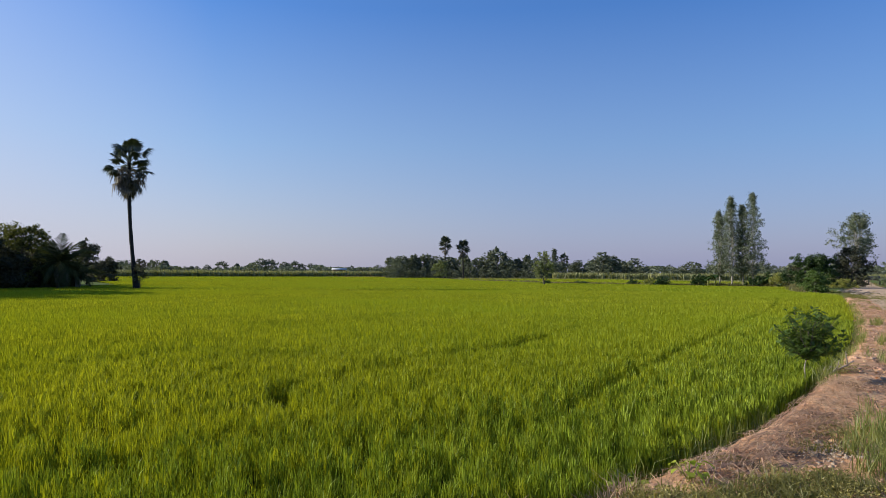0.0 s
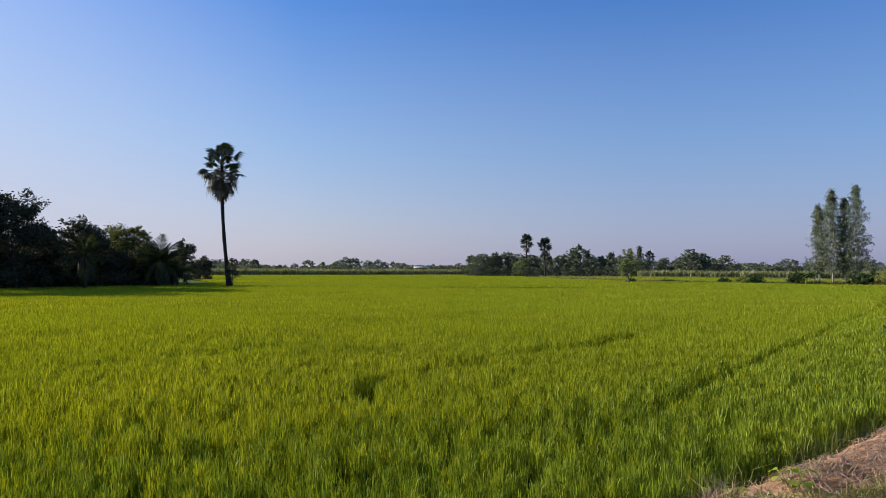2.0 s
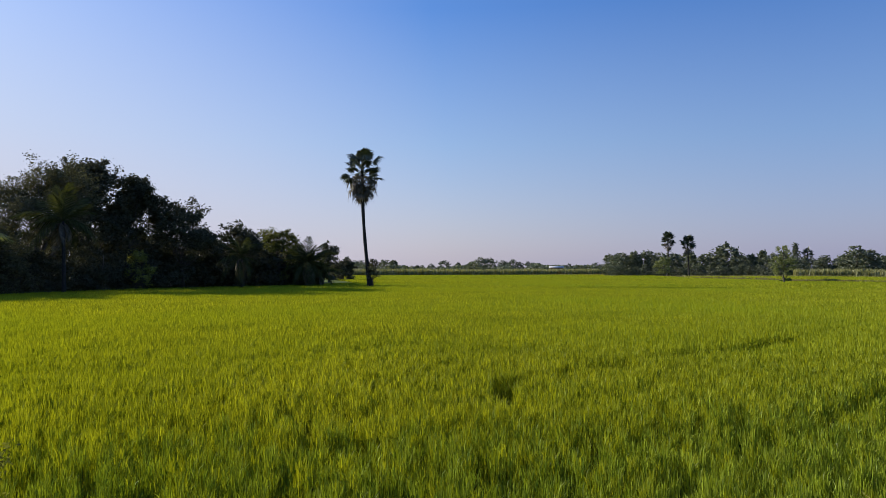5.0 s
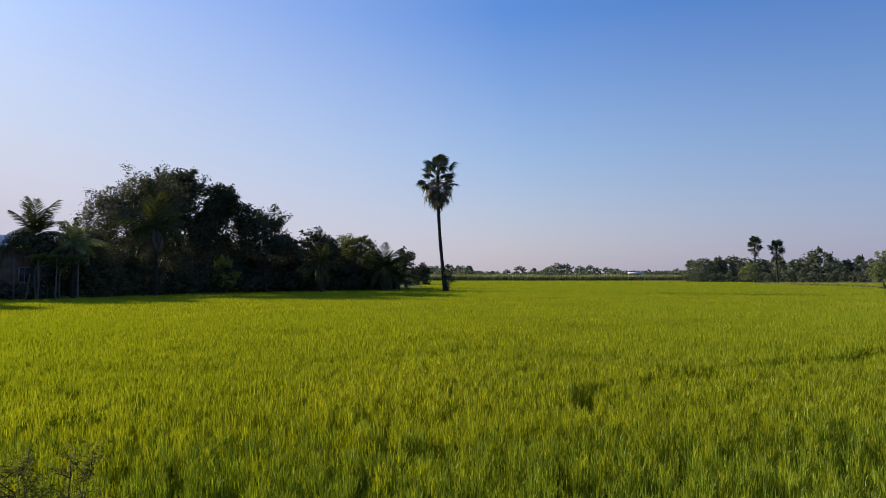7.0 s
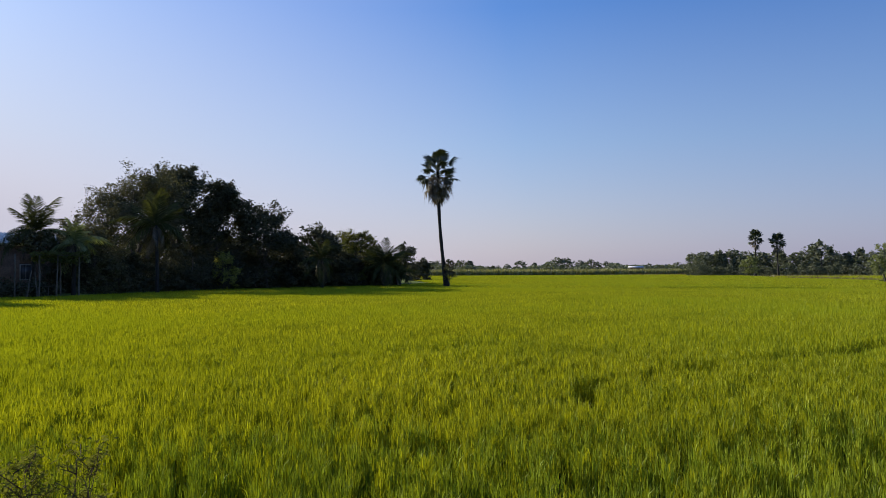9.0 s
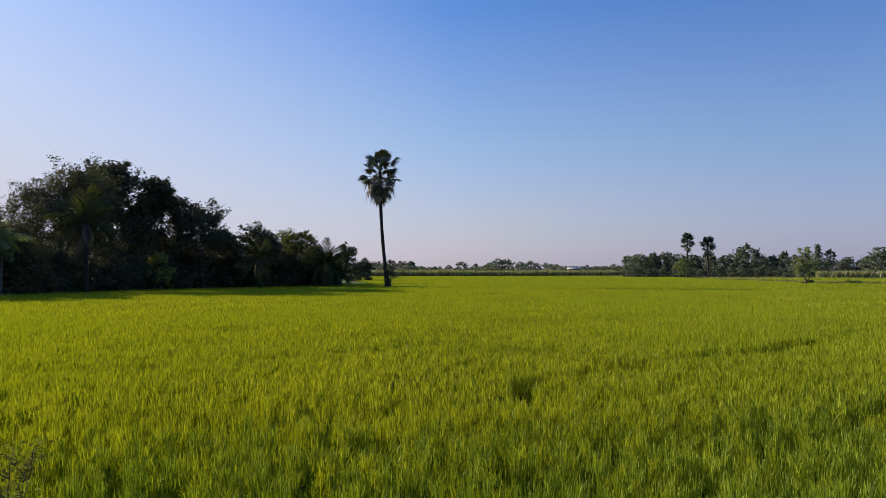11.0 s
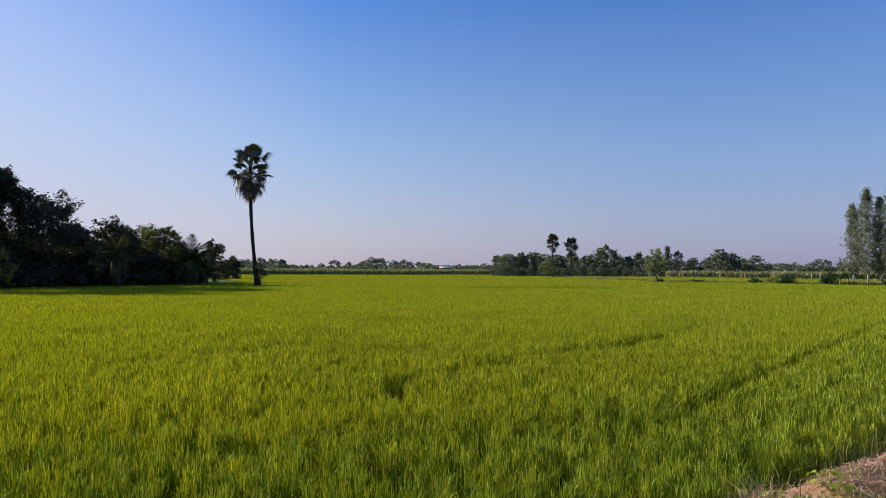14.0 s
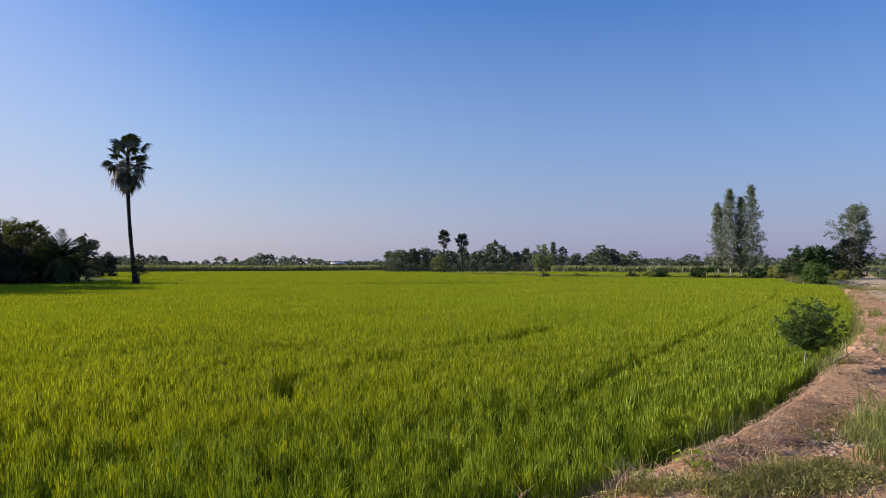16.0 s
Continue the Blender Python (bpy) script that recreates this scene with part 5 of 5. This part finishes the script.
# ---- house, arbour and yard at the grove ----
def house(place, turn):
    ob = rooted("house", place, "brown-walled village house with a grey corrugated metal roof", "house")
    ob.rotation_euler[2] = radians(turn)
    W, D, H = 9.0, 6.0, 3.6
    # front wall with two window openings and a door, facing -y
    front = [((-3.9, 1.2), 0, H), ((-2.2, 1.0), 0, 1.0), ((-2.2, 1.0), 2.3, H), ((-0.9, 1.6), 0, H), ((0.4, 1.0), 2.1, H), ((1.7, 1.6), 0, H), ((2.9, 0.8), 0, 1.0), ((2.9, 0.8), 2.2, H), ((3.9, 1.2), 0, H)]
    chunks = [block((w, 0.18, b - a), (x, 0, (a + b) / 2), 0, 0.004) for (x, w), a, b in front]
    link("front_wall", tri_mesh("front_wall", *joined(chunks)), PLASTER, ob)
    for name, size, at in (("back_wall", (W, 0.18, H), (0, D, H / 2)), ("side_wall", (0.18, D - 0.2, H), (-W / 2 + 0.09, D / 2, H / 2)), ("side_wall", (0.18, D - 0.2, H), (W / 2 - 0.09, D / 2, H / 2))):
        link(name, tri_mesh(name, *block(size, at)), PLASTER, ob)
    for x, w, a, b in ((-2.2, 1.0, 1.0, 2.3), (2.9, 0.8, 1.0, 2.2)):
        fr = [block((w, 0.1, 0.07), (x, -0.08, a + 0.035)), block((w, 0.1, 0.07), (x, -0.08, b - 0.035)), block((0.07, 0.1, b - a), (x - w / 2 + 0.03, -0.08, (a + b) / 2)), block((0.07, 0.1, b - a), (x + w / 2 - 0.03, -0.08, (a + b) / 2)), block((0.04, 0.06, b - a), (x, -0.06, (a + b) / 2))]
        pane = link("window", tri_mesh("window", *block((w - 0.02, 0.03, b - a - 0.02), (x, -0.01, (a + b) / 2))), DARK_PAINT, ob, "dark closed window")
        link("window_frame", tri_mesh("window_frame", *joined(fr)), PALE_PAINT, pane, "pale painted window frame")
    door = link("door", tri_mesh("door", *block((0.9, 0.06, 2.05), (0.4, 0.05, 1.03))), OLD_WOOD, ob, "plain plank door")
    link("door_frame", tri_mesh("door_frame", *joined([block((0.07, 0.1, 2.1), (-0.08, -0.05, 1.05)), block((0.07, 0.1, 2.1), (0.88, -0.05, 1.05)), block((0.89, 0.1, 0.07), (0.4, -0.05, 2.07))])), OLD_WOOD, door)
    # corrugated roof: two slopes, each a ribbed sheet with thickness
    for k, (y0, y1, z0, z1) in enumerate(((-0.9, D / 2, H + 0.15, H + 1.1), (D + 0.6, D / 2, H + 0.15, H + 1.1))):
        xs = np.linspace(-W / 2 - 0.5, W / 2 + 0.5, 161)
        rib = 0.025 * np.sin(xs * 2 * np.pi / 0.25)
        V = np.concatenate([np.stack([xs, np.full_like(xs, y), z + rib + o], 1) for o in (0.0, -0.02) for y, z in ((y0, z0), (y1, z1))])
        n = len(xs)
        F = []
        for i in range(n - 1):
            for b, f in ((0, 1), (2 * n, -1)):
                q = (b + i, b + i + 1, b + n + i, b + n + i + 1)
                F += [(q[0], q[1], q[2])[::f], (q[1], q[3], q[2])[::f]]
            F += [(i, 2 * n + i, i + 1), (i + 1, 2 * n + i, 2 * n + i + 1)]
        link("roof_sheet", tri_mesh("roof_sheet", V, F), ROOF_METAL, ob, "grey corrugated metal sheet")
    return ob


house(grove_spot(-55.5, 60.5), 55)


def arbour(place, turn):
    """A frame of rough poles roofed with a creeper."""
    rng = rng_of(341)
    ob = rooted("arbour", place, "rough pole arbour roofed with a green creeper", "arbour")
    ob.rotation_euler[2] = radians(turn)
    for px, py, lx in ((-1.2, -0.9, 0.0), (-0.2, -0.95, 0.06), (1.1, -0.9, 0.0), (-1.2, 0.9, 0.05), (0.0, 0.9, 0.0), (1.15, 0.95, -0.05)):
        link("post", tri_mesh("post", *tube(wavy((px, py, -0.02), (px + lx, py, 2.95), 6, 0.015, rng), np.linspace(0.055, 0.04, 6), 7), True), OLD_WOOD, ob)
    for py in (-0.9, 0.0, 0.9):
        link("beam", tri_mesh("beam", *tube(wavy((-1.5, py, 2.97), (1.5, py, 2.97), 6, 0.02, rng), np.full(6, 0.04), 6), True), OLD_WOOD, ob)
    p = np.stack([rng.uniform(-1.7, 1.7, 2200), rng.uniform(-1.3, 1.3, 2200), np.zeros(2200)], 1)
    p[:, 2] = 3.0 + 0.16 * ripple(p[:, 0], p[:, 1], 0.8, 3.0) + np.abs(rng.normal(0, 0.07, 2200))
    hang = (rng.uniform(size=2200) < 0.4) & (ripple(p[:, 0], p[:, 1], 0.5, 8.0) > 0)
    p[hang, 2] -= rng.uniform(0.05, 0.6, hang.sum())
    # the lighter olive leaf replaces sunlight missing from the top of the creeper
    link("creeper", tri_mesh("creeper", *leaves(p, 0.2, rng, 0.2, 0.7)), LEAF_OLIVE, ob, "leafy green creeper")
    return ob


arbour(grove_spot(-50.6, 53.5), 50)
for b, d, lean in ((-53.4, 53, 0.0), (-52.7, 52.5, 0.45), (-52.0, 52.7, -0.25), (-37.9, 71, 0.05), (-38.3, 70.5, -0.2), (-41.6, 65, 0.05)):
    rng = rng_of(int(-b * 10))
    h = 2.9 if d < 53.2 and lean == 0 else 1.9 if d < 54 else 1.5 if b > -40 else 3.0
    stake = link("wooden_stake", tri_mesh("wooden_stake", *tube(wavy((0, 0, -0.02), (lean, 0.0, h), 6, 0.015, rng), np.linspace(0.05, 0.035, 6), 7), True), OLD_WOOD)
    stake.location = grove_spot(b, d)
    tagged(stake, "bare pale wooden stake standing in the shade", "stake", "stakes by the grove")


def bench(place, turn):
    ob = rooted("bench", place, "plain grey wooden plank bench in the shade", "bench", "benches by the house")
    ob.rotation_euler[2] = radians(turn)
    for k in range(3):
        link("plank", tri_mesh("plank", *block((1.9, 0.2, 0.035), (0, -0.22 + 0.22 * k, 0.62))), OLD_WOOD, ob)
    for px, py in ((-0.8, -0.25), (0.8, -0.25), (-0.8, 0.25), (0.8, 0.25)):
        link("leg", tri_mesh("leg", *tube([(px, py, 0), (px, py, 0.61)], [0.035, 0.03], 7)), OLD_WOOD, ob)
    return ob


bench(grove_spot(-53.8, 54), 54)
bench(grove_spot(-52.2, 54.2), 52)

# ---- along the far dyke ----
def banana(place, seed, size, label):
    rng = rng_of(seed)
    ob = rooted("banana_plant", place, label, "banana plant", "banana plants")
    link("stem", tri_mesh("stem", *tube([(0, 0, 0), (0, 0, 0.5 * size), (0.02, 0, 0.9 * size)], [0.1 * size, 0.08 * size, 0.05 * size], 8), True), LEAF_YELLOW_LIT, ob)
    for k in range(8):
        L, W = size * rng.uniform(0.9, 1.3), 0.24 * size
        s = np.linspace(0, 1, 8)
        tilt = rng.uniform(0.5, 1.2)
        mid = np.stack([L * (s * math.cos(tilt) + 0.25 * s ** 2), 0 * s, L * (s * math.sin(tilt) - 0.75 * s ** 2.2)], 1)
        w = W * np.sin(np.pi * np.clip(s * 0.93 + 0.05, 0, 1)) ** 0.6
        V = np.stack([mid + np.stack([0 * s, -w, 0.25 * w], 1), mid, mid + np.stack([0 * s, w, 0.25 * w], 1)], 1).reshape(-1, 3)
        lf = link("leaf", tri_mesh("leaf", V, grid_faces(8, 3), True), LEAF_DEEP, ob)
        lf.matrix_basis = pose(0, 0, 0.85 * size, 0, 0, k * 137.5 + rng.uniform(-20, 20))
    return ob


banana(spot(24.1, 91), 351, 1.15, "small banana plant with broad dark leaves on the dyke")
banana(spot(23.6, 91.5), 352, 0.95, "small banana plant with broad dark leaves on the dyke")
banana(spot(28.2, 91), 353, 1.15, "small banana plant with broad dark leaves on the dyke")
for b, d, h, w, m, sd in ((22.9, 93, 1.7, 2.2, LEAF_DEEP, 1), (27.7, 92, 1.9, 2.4, LEAF_DEEP, 2), (28.6, 90, 1.7, 2.4, LEAF_YELLOW_LIT, 3), (29.3, 89, 2.1, 2.6, LEAF_DEEP, 4), (29.9, 93, 2.9, 3.2, LEAF_FINE, 5), (20.2, 97, 1.2, 2.2, LEAF_DEEP, 6), (19.3, 98, 0.9, 1.8, LEAF_YELLOW_LIT, 7), (11.1, 103, 0.5, 1.8, LEAF_DEEP, 8), (32.8, 92, 1.2, 2.8, LEAF_YELLOW_LIT, 9), (37.4, 88, 2.9, 4.8, LEAF_GREY, 10), (38.6, 80, 2.7, 4.4, LEAF_GREY, 11), (18.0, 101, 0.7, 1.8, LEAF_DEEP, 13), (14.0, 105, 0.5, 2.0, LEAF_DEEP, 14), (27.0, 91, 1.4, 2.2, LEAF_DEEP, 15), (30.6, 88, 1.6, 2.4, LEAF_FINE, 16), (35.6, 108, 3.4, 5.0, LEAF_GREY, 17)):
    broad_tree("shrub", spot(b, d, -0.1), h, w, 0.02, m, BARK, 360 + sd, "low green shrub along the field dyke", "shrub", "dyke shrubs", 34, 80, 0.17, 0.32, stems=3, trunk=0.03, hollow=0.1)
broad_tree("climbing_shrub", spot(-21.15, 71.6, FIELD_LEVEL), 3.1, 1.5, 1.1, LEAF_FINE, BARK, 380, "leafy climber growing round the foot of the palm trunk", "climber", "", 26, 50, 0.16, 0.28, trunk=0.05)


def grass_line(line, n, half, height, seed, label, material=GRASS):
    rng = rng_of(seed)
    line = np.asarray(line, float)
    seg = rng.integers(0, len(line) - 1, n)
    u = rng.uniform(0, 1, (n, 1))
    p = line[seg] + (line[seg + 1] - line[seg]) * u + rng.normal(0, half, (n, 2))
    h = height * rng.uniform(0.4, 1.2, n) * (1 + 0.5 * ripple(p[:, 0], p[:, 1], 4.0, seed))
    return tagged(link("dyke_grass", tri_mesh("dyke_grass", *spikes(p[:, 0], p[:, 1], np.full(n, FIELD_LEVEL), h + 0.2, np.full(n, 0.12), rng.uniform(0, 0.6, n), rng)), material), label, "grass", "dyke grass", "stuff")


grass_line([(33.2, 57), (44.6, 78.3), (41.3, 81.5), (35, 91.8), (27, 101), (22, 104.5), (13, 150)], 15000, 0.45, 0.42, 401, "rough dry grass along the low field dyke", DYKE_GRASS)
grass_line([(46, 82), (66, 112), (44, 190), (14, 190)], 9000, 5.0, 0.4, 402, "rough grass on the fallow strip")
grass_line([(4, 277), (-100, 268), (-230, 262)], 5000, 1.0, 0.5, 403, "pale dry grass bank at the end of the paddy", STRAW)


def farm_cart(place, turn):
    ob = rooted("farm_cart", place, "dark box-sided farm cart parked on the track", "cart")
    ob.rotation_euler[2] = radians(turn)
    link("bed", tri_mesh("bed", *block((1.5, 2.6, 0.1), (0, 0, 0.7))), DARK_PAINT, ob)
    for size, at in (((1.5, 0.06, 0.55), (0, -1.27, 1.02)), ((1.5, 0.06, 0.55), (0, 1.27, 1.02)), ((0.06, 2.48, 0.55), (-0.72, 0, 1.02)), ((0.06, 2.48, 0.55), (0.72, 0, 1.02))):
        link("side_board", tri_mesh("side_board", *block(size, at)), DARK_PAINT, ob)
    for px in (-0.68, 0.68):
        for py in (-0.7, 0.8):
            link("wheel", tri_mesh("wheel", *tube([(px - 0.09, py, 0.33), (px - 0.06, py, 0.33), (px + 0.06, py, 0.33), (px + 0.09, py, 0.33)], [0.28, 0.33, 0.33, 0.28], 16), True), RUBBER, ob)
    return ob


farm_cart(spot(34.6, 118, 0.03), -34)


def far_house(place, turn, w, h, label):
    ob = rooted("far_house", place, label, "house", "far houses")
    ob.rotation_euler[2] = radians(turn)
    link("wall", tri_mesh("wall", *block((w, 5, h), (0, 0, h / 2))), PLASTER, ob)
    V = [(-w / 2 - 0.5, -3.2, h), (w / 2 + 0.5, -3.2, h), (w / 2 + 0.5, 0, h + 0.8), (-w / 2 - 0.5, 0, h + 0.8), (-w / 2 - 0.5, 3.2, h), (w / 2 + 0.5, 3.2, h)]
    link("roof", tri_mesh("roof", V, [(0, 1, 2), (0, 2, 3), (3, 2, 5), (3, 5, 4), (0, 3, 4), (1, 5, 2), (0, 4, 1), (1, 4, 5)]), WHITE_ROOF, ob, "white metal roof")
    return ob


far_house(spot(-6.0, 382, FIELD_LEVEL), 8, 7.0, 3.5, "distant house with a bright white roof")
